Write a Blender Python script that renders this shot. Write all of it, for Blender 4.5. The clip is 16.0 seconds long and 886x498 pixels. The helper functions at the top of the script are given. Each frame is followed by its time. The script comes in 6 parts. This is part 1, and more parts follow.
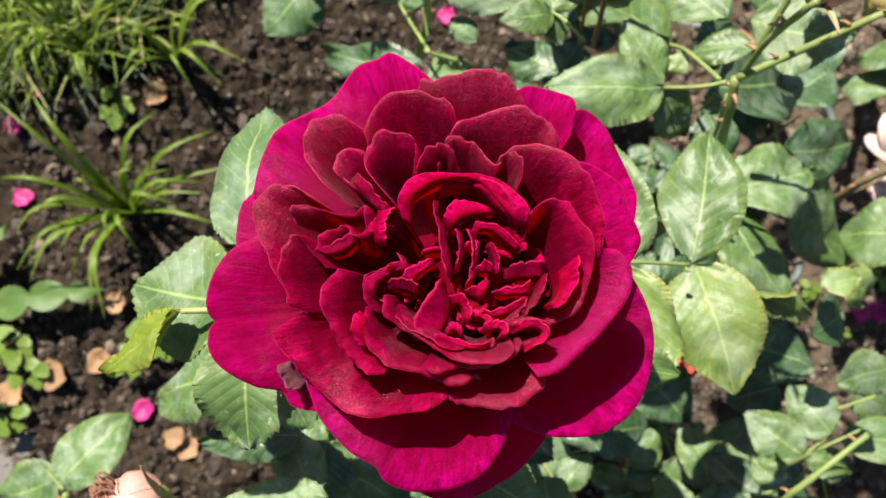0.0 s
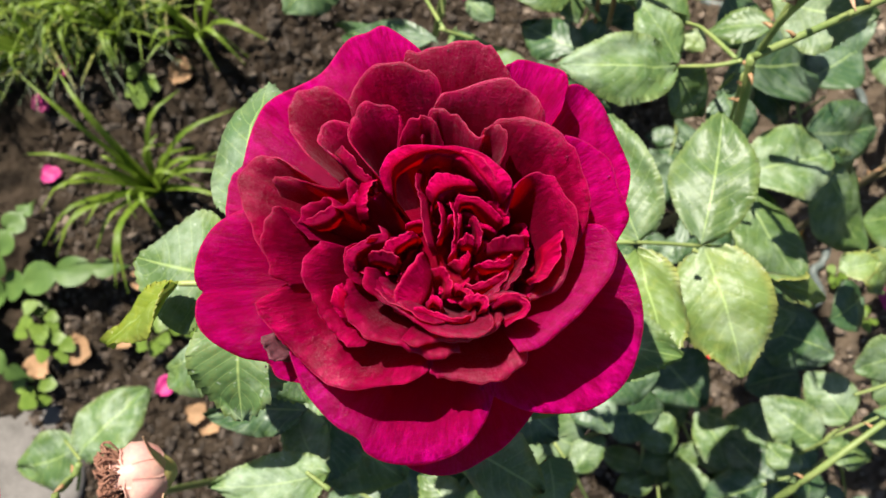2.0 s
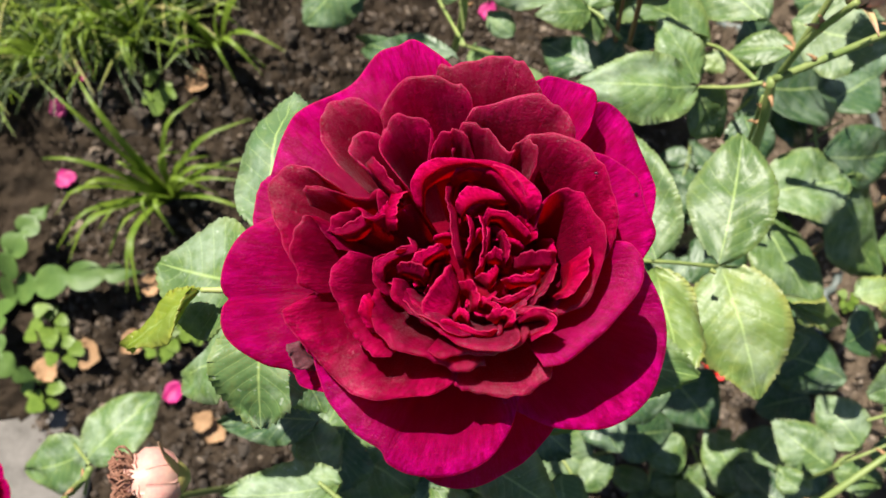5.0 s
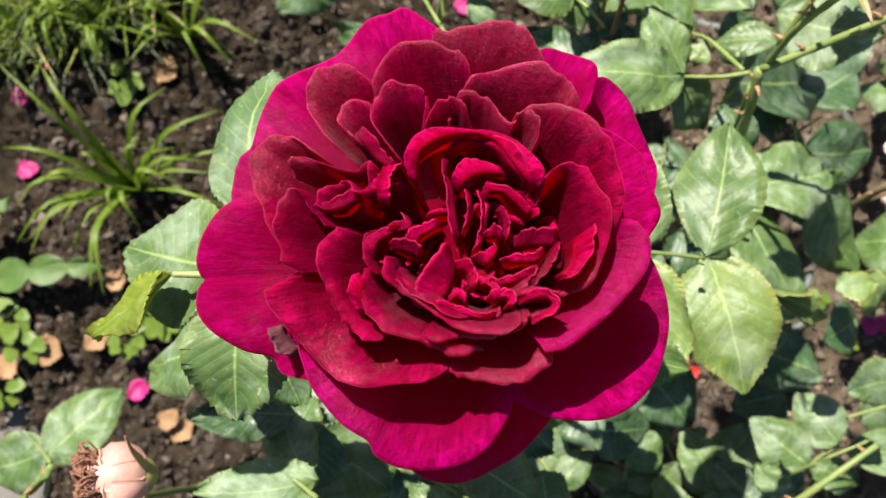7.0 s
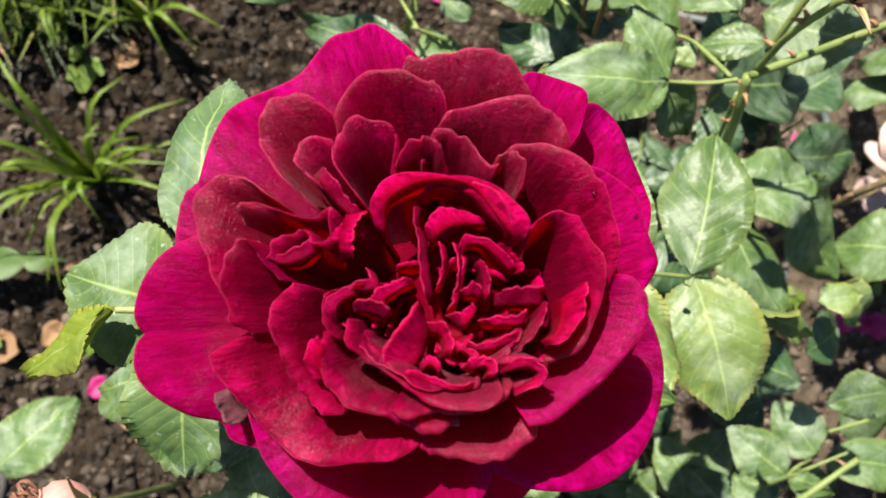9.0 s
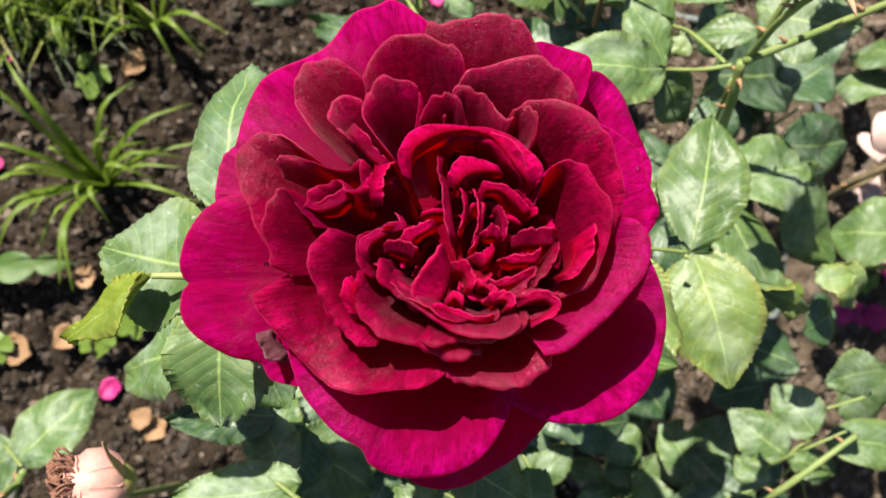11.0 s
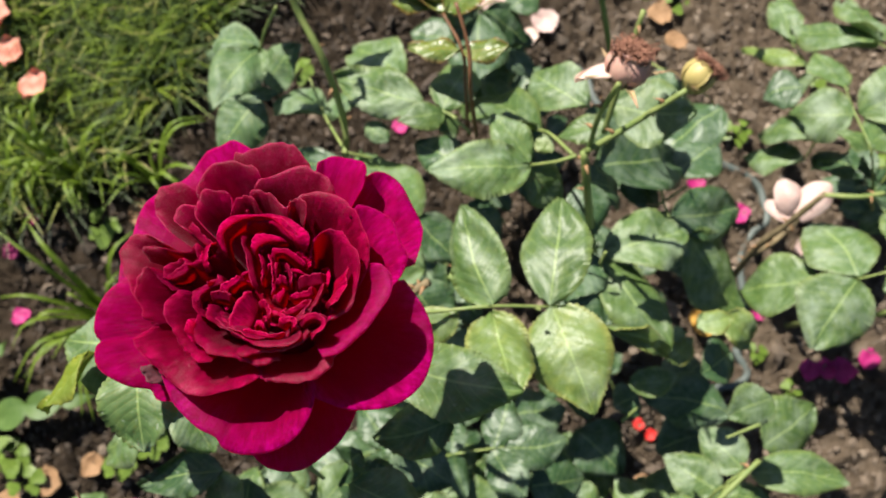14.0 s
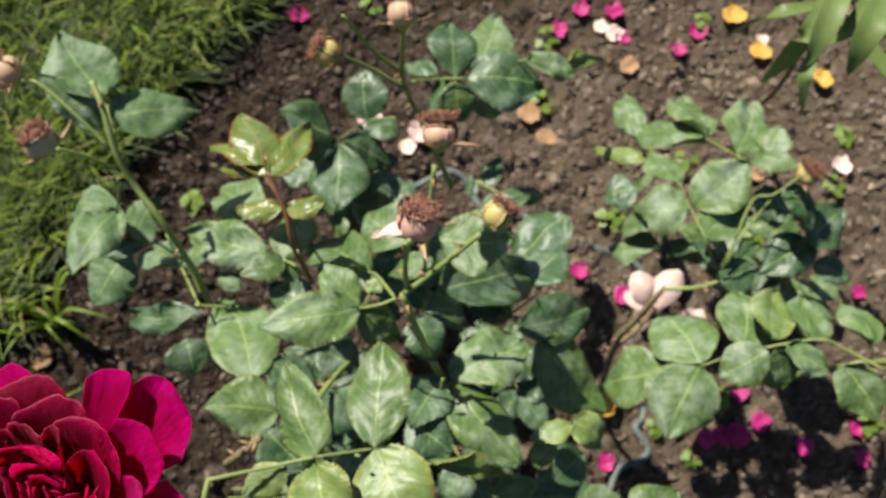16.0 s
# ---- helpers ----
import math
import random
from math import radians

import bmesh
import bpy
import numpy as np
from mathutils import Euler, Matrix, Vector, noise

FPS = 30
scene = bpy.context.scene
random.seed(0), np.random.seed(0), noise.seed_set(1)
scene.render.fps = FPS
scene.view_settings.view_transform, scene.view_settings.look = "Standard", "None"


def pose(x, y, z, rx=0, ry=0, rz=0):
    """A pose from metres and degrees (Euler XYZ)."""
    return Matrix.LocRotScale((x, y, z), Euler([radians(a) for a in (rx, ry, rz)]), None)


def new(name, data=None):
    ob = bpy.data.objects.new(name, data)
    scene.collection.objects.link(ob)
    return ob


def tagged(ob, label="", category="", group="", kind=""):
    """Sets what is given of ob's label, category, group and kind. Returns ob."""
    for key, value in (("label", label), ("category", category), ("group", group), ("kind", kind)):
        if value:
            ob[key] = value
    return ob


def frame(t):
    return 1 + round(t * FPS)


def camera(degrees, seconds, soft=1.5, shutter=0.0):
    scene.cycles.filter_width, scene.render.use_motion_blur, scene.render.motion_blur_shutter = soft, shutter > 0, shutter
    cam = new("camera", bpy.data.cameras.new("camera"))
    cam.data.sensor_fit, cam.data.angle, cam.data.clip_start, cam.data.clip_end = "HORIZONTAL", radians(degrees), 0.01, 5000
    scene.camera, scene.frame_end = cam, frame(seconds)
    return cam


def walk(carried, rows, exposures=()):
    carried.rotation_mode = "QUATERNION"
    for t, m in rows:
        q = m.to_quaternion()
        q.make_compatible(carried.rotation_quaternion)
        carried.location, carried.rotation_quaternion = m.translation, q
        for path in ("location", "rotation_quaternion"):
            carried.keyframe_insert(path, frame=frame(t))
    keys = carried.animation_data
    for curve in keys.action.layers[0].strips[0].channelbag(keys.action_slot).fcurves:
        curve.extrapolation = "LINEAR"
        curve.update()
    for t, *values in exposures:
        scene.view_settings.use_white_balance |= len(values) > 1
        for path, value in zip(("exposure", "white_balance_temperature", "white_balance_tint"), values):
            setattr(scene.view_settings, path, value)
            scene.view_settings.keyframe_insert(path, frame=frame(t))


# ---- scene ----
from mathutils.bvhtree import BVHTree

# ---- camera ----
cam = camera(54.0, 16.0, soft=1.5)
cam.data.dof.use_dof, cam.data.dof.focus_distance, cam.data.dof.aperture_fstop = True, 0.192, 28.0
PATH = [
    (0, -0.0116, -0.0308, 0.8000, 10.70, -2.37, 1.35),
    (0.5, -0.0031, -0.0319, 0.7995, 10.00, -1.08, 0.82),
    (1, 0.0034, -0.0397, 0.7987, 10.64, -0.11, 0.14),
    (1.5, -0.0000, -0.0295, 0.8021, 9.66, -0.57, 1.74),
    (2, -0.0017, -0.0322, 0.7991, 9.54, -0.49, 2.39),
    (2.5, -0.0063, -0.0307, 0.7975, 9.79, -0.38, 2.78),
    (3, -0.0077, -0.0282, 0.7990, 9.75, -0.68, 3.49),
    (5.5, -0.0058, -0.0335, 0.7998, 10.57, -0.28, 4.00),
    (6, -0.0097, -0.0297, 0.7933, 10.27, -1.26, 4.05),
    (6.5, -0.0086, -0.0290, 0.7909, 10.17, -2.21, 4.21),
    (7, -0.0109, -0.0357, 0.7875, 10.54, -2.49, 4.01),
    (7.5, -0.0163, -0.0324, 0.7811, 10.48, -2.93, 4.12),
    (8, -0.0190, -0.0263, 0.7763, 10.55, -3.77, 3.83),
    (8.5, -0.0096, -0.0179, 0.7759, 9.67, -3.54, 3.19),
    (9, -0.0113, -0.0191, 0.7701, 9.30, -4.39, 4.04),
    (11.5, -0.0154, -0.0389, 0.7872, 10.70, -4.23, 3.11),
    (12, -0.0114, -0.0448, 0.7934, 11.64, -2.44, 3.35),
    (12.5, -0.0045, -0.0516, 0.8052, 12.80, -1.64, 3.34),
    (13, 0.0035, -0.0671, 0.8199, 14.40, -1.22, 2.55),
    (13.5, 0.0264, -0.0774, 0.8341, 16.04, -0.64, 0.45),
    (14, 0.0449, -0.0708, 0.8625, 18.17, -0.27, -2.17),
    (14.5, 0.0749, -0.0586, 0.8802, 19.34, -0.20, -4.68),
    (15, 0.0987, -0.0571, 0.8929, 20.89, -0.20, -6.70),
    (15.5, 0.1050, -0.0521, 0.9051, 22.22, -0.62, -8.36),
    (16, 0.1189, -0.0523, 0.9088, 22.96, -0.72, -8.86),
]
walk(cam, [(t, pose(x, y, z, rx, ry, rz)) for t, x, y, z, rx, ry, rz in PATH], [(0, 1.38), (13.2, 1.38), (14.2, 1.08), (16, 0.97)])

# ---- light: noon sun from beyond the bush, clear sky ----
SUN = Vector((-0.31, 0.43, 0.85)).normalized()
world = bpy.data.worlds.new("sky")
scene.world = world
world.use_nodes = True
wn = world.node_tree.nodes
sky = wn.new("ShaderNodeTexSky")
sky.sky_type, sky.sun_disc = "NISHITA", False
sky.sun_elevation = math.asin(SUN.z)
sky.sun_rotation = math.atan2(SUN.x, SUN.y)
wn["Background"].inputs["Strength"].default_value = 0.042
world.node_tree.links.new(sky.outputs[0], wn["Background"].inputs["Color"])
lamp = bpy.data.lights.new("sun", "SUN")
lamp.energy, lamp.angle, lamp.color = 5.0, radians(0.53), (1.0, 0.94, 0.84)
sun = new("sun", lamp)
sun.rotation_mode = "QUATERNION"
sun.rotation_quaternion = SUN.to_track_quat("Z", "Y")


# ---- materials ----
class Mat:
    """A node material with short ways to add nodes."""

    def __init__(self, name, rough=0.5):
        self.m = bpy.data.materials.new(name)
        self.m.use_nodes = True
        self.n, self.l = self.m.node_tree.nodes, self.m.node_tree.links
        self.b = self.n["Principled BSDF"]
        self.b.inputs["Roughness"].default_value = rough
        self.out = self.n["Material Output"]

    def node(self, kind, **sets):
        nd = self.n.new("ShaderNode" + kind)
        for key, value in sets.items():
            sock = nd.inputs[key.replace("_", " ")]
            if hasattr(value, "is_output"):
                self.l.new(value, sock)
            else:
                sock.default_value = value
        return nd

    def noise(self, scale, detail=4.0, rough=0.55, vec=None):
        nd = self.node("TexNoise", Scale=scale, Detail=detail, Roughness=rough)
        if vec is not None:
            self.l.new(vec, nd.inputs["Vector"])
        return nd.outputs["Fac"]

    def ramp(self, fac, *stops):
        nd = self.n.new("ShaderNodeValToRGB")
        el = nd.color_ramp.elements
        while len(el) < len(stops):
            el.new(0.5)
        for e, (p, c) in zip(el, stops):
            e.position = p
            e.color = (*c, 1) if len(c) == 3 else c
        self.l.new(fac, nd.inputs[0])
        return nd.outputs[0]

    def mix(self, fac, a, b, mode="MIX"):
        nd = self.n.new("ShaderNodeMix")
        nd.data_type, nd.blend_type = "RGBA", mode
        for sock, value in ((nd.inputs[0], fac), (nd.inputs[6], a), (nd.inputs[7], b)):
            if hasattr(value, "is_output"):
                self.l.new(value, sock)
            elif isinstance(value, tuple):
                sock.default_value = (*value, 1)
            else:
                sock.default_value = value
        return nd.outputs[2]

    def math(self, op, a, b=0.0):
        nd = self.n.new("ShaderNodeMath")
        nd.operation = op
        for sock, value in ((nd.inputs[0], a), (nd.inputs[1], b)):
            if hasattr(value, "is_output"):
                self.l.new(value, sock)
            else:
                sock.default_value = value
        return nd.outputs[0]

    def bump(self, height, strength, distance):
        nd = self.node("Bump", Height=height, Strength=strength, Distance=distance)
        if self.b.inputs["Normal"].is_linked:
            self.l.new(self.b.inputs["Normal"].links[0].from_socket, nd.inputs["Normal"])
        self.l.new(nd.outputs[0], self.b.inputs["Normal"])

    def color(self, c):
        self.l.new(c, self.b.inputs["Base Color"])

    def away(self, v, spot):
        """Distance of a point from a spot."""
        d = self.n.new("ShaderNodeVectorMath")
        d.operation = "DISTANCE"
        self.l.new(v, d.inputs[0])
        d.inputs[1].default_value = spot
        return d.outputs["Value"]

    def see_through(self, share, c):
        """Lets part of the light through a thin sheet."""
        t = self.n.new("ShaderNodeBsdfTranslucent")
        mixer = self.n.new("ShaderNodeMixShader")
        mixer.inputs[0].default_value = share
        if hasattr(c, "is_output"):
            self.l.new(c, t.inputs[0])
        else:
            t.inputs[0].default_value = (*c, 1)
        self.l.new(self.b.outputs[0], mixer.inputs[1])
        self.l.new(t.outputs[0], mixer.inputs[2])
        self.l.new(mixer.outputs[0], self.out.inputs[0])


def petal_material(name, deep, bright, glow, share, sheen):
    """Velvet petal: colour darkens towards the foot, dark vein net, a dusty nap that catches the sun, thin enough to
    glow.
    """
    k = Mat(name, 0.36)
    uv = k.node("UVMap").outputs[0]
    sep = k.node("SeparateXYZ", Vector=uv)
    obj = k.node("TexCoord").outputs["Object"]
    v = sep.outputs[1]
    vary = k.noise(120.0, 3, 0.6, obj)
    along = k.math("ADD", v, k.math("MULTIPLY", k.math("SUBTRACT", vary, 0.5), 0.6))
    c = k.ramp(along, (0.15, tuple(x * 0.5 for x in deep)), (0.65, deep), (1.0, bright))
    # fine veins that fan from foot to rim, and the blotches between them
    fan = k.noise(1.0, 4, 0.65, k.node("Mapping", Vector=uv, Scale=(46.0, 6.0, 1.0)).outputs[0])
    c = k.mix(k.math("MULTIPLY", k.ramp(fan, (0.42, (0, 0, 0)), (0.62, (1, 1, 1))), 0.75), c, tuple(x * 0.42 for x in deep))
    stain = k.ramp(k.noise(70.0, 4, 0.65, obj), (0.42, (0, 0, 0)), (0.62, (1, 1, 1)))
    c = k.mix(k.math("MULTIPLY", stain, 0.45), c, tuple(x * 0.7 for x in deep))
    blot = k.noise(420.0, 4, 0.7, obj)
    c = k.mix(k.math("MULTIPLY", k.ramp(blot, (0.45, (0, 0, 0)), (0.66, (1, 1, 1))), 0.45), c, tuple(x * 0.45 for x in deep))
    rand = k.node("ObjectInfo").outputs["Random"]
    c = k.mix(k.math("MULTIPLY", rand, 0.4), c, tuple(x * 0.6 for x in deep))
    # thin pale line puts the bright highlight of the rim into the colour
    margin = k.ramp(v, (0.982, (0, 0, 0)), (0.996, (1, 1, 1)))
    c = k.mix(k.math("MULTIPLY", margin, 0.35), c, (0.62, 0.05, 0.16))
    k.color(c)
    nap = k.noise(2100.0, 3, 0.75, obj)
    patch = k.ramp(k.noise(26.0, 4, 0.6, obj), (0.50, (0.10, 0.10, 0.10)), (0.57, (1, 1, 1)))
    grain = k.math("MULTIPLY", k.ramp(nap, (0.38, (0.1, 0.1, 0.1)), (0.64, (1, 1, 1))), patch)
    k.l.new(k.math("MULTIPLY", grain, sheen), k.b.inputs["Specular IOR Level"])
    k.l.new(k.math("MULTIPLY", grain, sheen * 0.35), k.b.inputs["Sheen Weight"])
    k.b.inputs["Sheen Roughness"].default_value = 0.35
    k.b.inputs["Sheen Tint"].default_value = (1.0, 0.62, 0.70, 1)
    k.bump(fan, 0.5, 0.0006)
    k.bump(k.noise(900.0, 3, 0.7, obj), 0.5, 0.0005)
    k.bump(nap, 0.6, 0.0005)
    k.bump(k.noise(190.0, 3, 0.55, obj), 0.3, 0.0014)
    k.see_through(share, glow)
    return k.m


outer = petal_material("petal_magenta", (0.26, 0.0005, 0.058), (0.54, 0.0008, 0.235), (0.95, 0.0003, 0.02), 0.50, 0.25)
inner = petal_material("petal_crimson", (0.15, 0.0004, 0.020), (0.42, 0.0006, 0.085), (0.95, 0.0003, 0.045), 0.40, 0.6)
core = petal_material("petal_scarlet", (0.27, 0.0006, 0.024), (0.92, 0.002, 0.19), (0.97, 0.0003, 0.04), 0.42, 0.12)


def leaf_material(name, green, pale, edge, bloom, rough=0.42, share=0.28, vein=(0.30, 0.40, 0.13)):
    """Rose leaf: quilted between the side veins, light midrib, a dusty bloom in patches."""
    k = Mat(name, rough)
    uv = k.node("UVMap").outputs[0]
    sep = k.node("SeparateXYZ", Vector=uv)
    obj = k.node("TexCoord").outputs["Object"]
    side = k.math("ABSOLUTE", k.math("SUBTRACT", sep.outputs[0], 0.5))
    s = sep.outputs[1]
    rand = k.node("ObjectInfo").outputs["Random"]
    blot = k.noise(75.0, 4, 0.6, obj)
    c = k.mix(k.ramp(blot, (0.35, (0, 0, 0)), (0.68, (1, 1, 1))), green, pale)
    c = k.mix(k.math("MULTIPLY", rand, 0.55), c, tuple(x * 0.62 for x in green))
    mottle = k.ramp(k.noise(190.0, 3, 0.6, obj), (0.5, (0, 0, 0)), (0.68, (1, 1, 1)))
    c = k.mix(k.math("MULTIPLY", mottle, 0.4), c, (pale[0] * 1.35, pale[1] * 1.15, pale[2] * 0.8))
    fine = k.noise(900.0, 3, 0.6, obj)
    c = k.mix(k.math("MULTIPLY", fine, 0.25), c, tuple(x * 0.7 for x in green))
    # side veins sweep forward from the midrib
    slant = k.math("SUBTRACT", s, k.math("MULTIPLY", side, 0.55))
    wave = k.math("SINE", k.math("MULTIPLY", slant, 56.0))
    ribs = k.ramp(wave, (0.955, (0, 0, 0)), (1.0, (1, 1, 1)))
    mid = k.ramp(side, (0.0, (1, 1, 1)), (0.022, (0, 0, 0)))
    lines = k.math("MAXIMUM", k.math("MULTIPLY", ribs, 0.34), k.math("MULTIPLY", mid, 0.85))
    c = k.mix(lines, c, vein)
    rim = k.ramp(side, (0.40, (0, 0, 0)), (0.5, (1, 1, 1)))
    c = k.mix(k.math("MULTIPLY", rim, 0.55), c, edge)
    # powdery bloom
    shift = k.node("VectorMath", Vector=obj)
    shift.operation = "ADD"
    k.l.new(k.node("ObjectInfo").outputs["Location"], shift.inputs[1])
    dust = k.noise(48.0, 5, 0.68, shift.outputs[0])
    dust = k.math("MULTIPLY", k.ramp(dust, (0.46, (0, 0, 0)), (0.72, (1, 1, 1))), bloom)
    c = k.mix(dust, c, (0.48, 0.56, 0.46))
    specks = k.ramp(k.noise(420.0, 2, 0.5, obj), (0.66, (0, 0, 0)), (0.74, (1, 1, 1)))
    c = k.mix(k.math("MULTIPLY", specks, bloom * 0.8), c, (0.5, 0.56, 0.46))
    k.color(c)
    k.b.inputs["Specular IOR Level"].default_value = 0.5
    k.l.new(k.math("ADD", rough, k.math("MULTIPLY", dust, 0.4)), k.b.inputs["Roughness"])
    k.bump(k.math("MULTIPLY", wave, -1.0), 0.13, 0.0004)
    k.bump(mid, -0.5, 0.0006)
    net = k.n.new("ShaderNodeTexVoronoi")
    net.feature = "DISTANCE_TO_EDGE"
    net.inputs["Scale"].default_value = 330.0
    k.l.new(obj, net.inputs["Vector"])
    k.bump(k.ramp(net.outputs["Distance"], (0.0, (0, 0, 0)), (0.35, (1, 1, 1))), 0.12, 0.0005)
    k.bump(k.noise(150.0, 3, 0.5, obj), 0.3, 0.0011)
    k.bump(fine, 0.15, 0.0003)
    k.see_through(share, k.mix(0.5, c, (0.20, 0.32, 0.02)))
    return k.m


leaf = leaf_material("leaf_green", (0.064, 0.125, 0.032), (0.112, 0.182, 0.050), (0.17, 0.22, 0.06), 0.26, 0.46)
leafy = leaf_material("leaf_yellow_green", (0.125, 0.20, 0.045), (0.20, 0.27, 0.075), (0.34, 0.32, 0.08), 0.34, 0.44)
# darkest green: shade inside the bushes is put into the leaf colour
leafd = leaf_material("leaf_shade_dark", (0.035, 0.085, 0.033), (0.06, 0.12, 0.045), (0.07, 0.12, 0.04), 0.3)
leafp = leaf_material("leaf_powdery", (0.082, 0.155, 0.046), (0.135, 0.21, 0.068), (0.19, 0.24, 0.07), 0.45, 0.5)
leafb = leaf_material("leaf_blue_green", (0.075, 0.15, 0.055), (0.12, 0.19, 0.075), (0.14, 0.20, 0.08), 0.35, 0.55)
leafu = leaf_material("leaf_underside_yellow", (0.17, 0.24, 0.02), (0.25, 0.31, 0.03), (0.30, 0.30, 0.04), 0.05, 0.5, 0.4)
leafr = leaf_material("leaf_bronze_edged", (0.10, 0.17, 0.03), (0.19, 0.22, 0.04), (0.22, 0.03, 0.015), 0.12, 0.35, 0.25, (0.3, 0.2, 0.08))


def simple_material(name, a, b, scale, rough=0.7, relief=0.0006, share=0.0, spec=0.35):
    k = Mat(name, rough)
    obj = k.node("TexCoord").outputs["Object"]
    n1 = k.noise(scale, 5, 0.6, obj)
    n2 = k.noise(scale * 9, 3, 0.6, obj)
    f = k.math("ADD", k.math("MULTIPLY", n1, 0.7), k.math("MULTIPLY", n2, 0.3))
    c = k.ramp(f, (0.36, a), (0.64, b))
    rand = k.node("ObjectInfo").outputs["Random"]
    c = k.mix(k.math("MULTIPLY", rand, 0.3), c, tuple(x * 0.6 for x in a))
    k.color(c)
    k.b.inputs["Specular IOR Level"].default_value = spec
    k.bump(f, 0.6, relief)
    if share:
        k.see_through(share, c)
    return k.m


stem_green = simple_material("stem_green", (0.13, 0.19, 0.05), (0.24, 0.27, 0.09), 60, 0.5)
stem_red = simple_material("stem_red", (0.10, 0.045, 0.02), (0.22, 0.10, 0.05), 60, 0.5)
wood = simple_material("woody_stem", (0.10, 0.075, 0.04), (0.26, 0.2, 0.11), 90, 0.8, 0.001)
thorn_mat = simple_material("thorn", (0.2, 0.11, 0.05), (0.35, 0.2, 0.1), 200, 0.5)
hip_mat = simple_material("hip_blush", (0.50, 0.41, 0.22), (0.60, 0.28, 0.25), 160, 0.45, 0.0004, 0.15)
hip_pink = simple_material("petal_stub_pink", (0.66, 0.44, 0.34), (0.62, 0.27, 0.25), 90, 0.45, 0.0004, 0.25)
hip_yellow = simple_material("petal_stub_yellow", (0.48, 0.40, 0.14), (0.6, 0.46, 0.2), 90, 0.45, 0.0004, 0.25)
hip_straw = simple_material("petal_stub_straw", (0.5, 0.4, 0.26), (0.62, 0.5, 0.36), 120, 0.6, 0.0005, 0.25)
hip_green = simple_material("hip_olive", (0.26, 0.27, 0.08), (0.42, 0.33, 0.12), 80, 0.45, 0.0004, 0.15)
sepal_mat = simple_material("sepal", (0.42, 0.36, 0.16), (0.55, 0.30, 0.22), 90, 0.5, 0.0004, 0.25)
stamen_mat = simple_material("dry_stamens", (0.10, 0.035, 0.02), (0.30, 0.15, 0.10), 500, 0.9)
blush = simple_material("petal_blush", (0.62, 0.42, 0.38), (0.78, 0.62, 0.56), 70, 0.5, 0.0003, 0.3)
magenta = simple_material("fallen_petal_magenta", (0.32, 0.01, 0.11), (0.5, 0.03, 0.2), 80, 0.55, 0.0004, 0.25)
cream = simple_material("fallen_petal_cream", (0.7, 0.5, 0.42), (0.8, 0.66, 0.58), 60, 0.55, 0.0004, 0.25)
coral = simple_material("fallen_petal_coral", (0.62, 0.2, 0.14), (0.72, 0.36, 0.26), 60, 0.55, 0.0004, 0.25)
amber = simple_material("dead_leaf_amber", (0.55, 0.30, 0.05), (0.68, 0.42, 0.10), 60, 0.6, 0.0006, 0.25)
tan = simple_material("dead_leaf_tan", (0.2, 0.11, 0.05), (0.36, 0.22, 0.12), 60, 0.8, 0.0008, 0.1)
clover_mat = simple_material("weed_leaf", (0.10, 0.17, 0.02), (0.17, 0.25, 0.04), 120, 0.45, 0.0004, 0.3)
scarlet = simple_material("fallen_petal_scarlet", (0.5, 0.012, 0.012), (0.65, 0.03, 0.02), 80, 0.5, 0.0004, 0.25)
stone_mat = simple_material("worn_stone", (0.09, 0.083, 0.075), (0.16, 0.147, 0.135), 45, 0.9, 0.001, 0, 0.2)
lobed_mat = simple_material("lobed_leaf", (0.06, 0.12, 0.025), (0.11, 0.18, 0.04), 70, 0.5, 0.0006, 0.2)
blade_mat = simple_material("broad_blade", (0.11, 0.17, 0.045), (0.18, 0.24, 0.075), 30, 0.5, 0.0004, 0.25)
grass_mat = simple_material("grass_blade", (0.09, 0.16, 0.012), (0.19, 0.26, 0.03), 25, 0.5, 0.0003, 0.35)
hose_mat = simple_material("hose_rubber", (0.075, 0.094, 0.085), (0.125, 0.147, 0.135), 120, 0.5, 0.0004)
blight = simple_material("withered_petal", (0.07, 0.013, 0.022), (0.13, 0.045, 0.058), 500, 0.8, 0.0002)


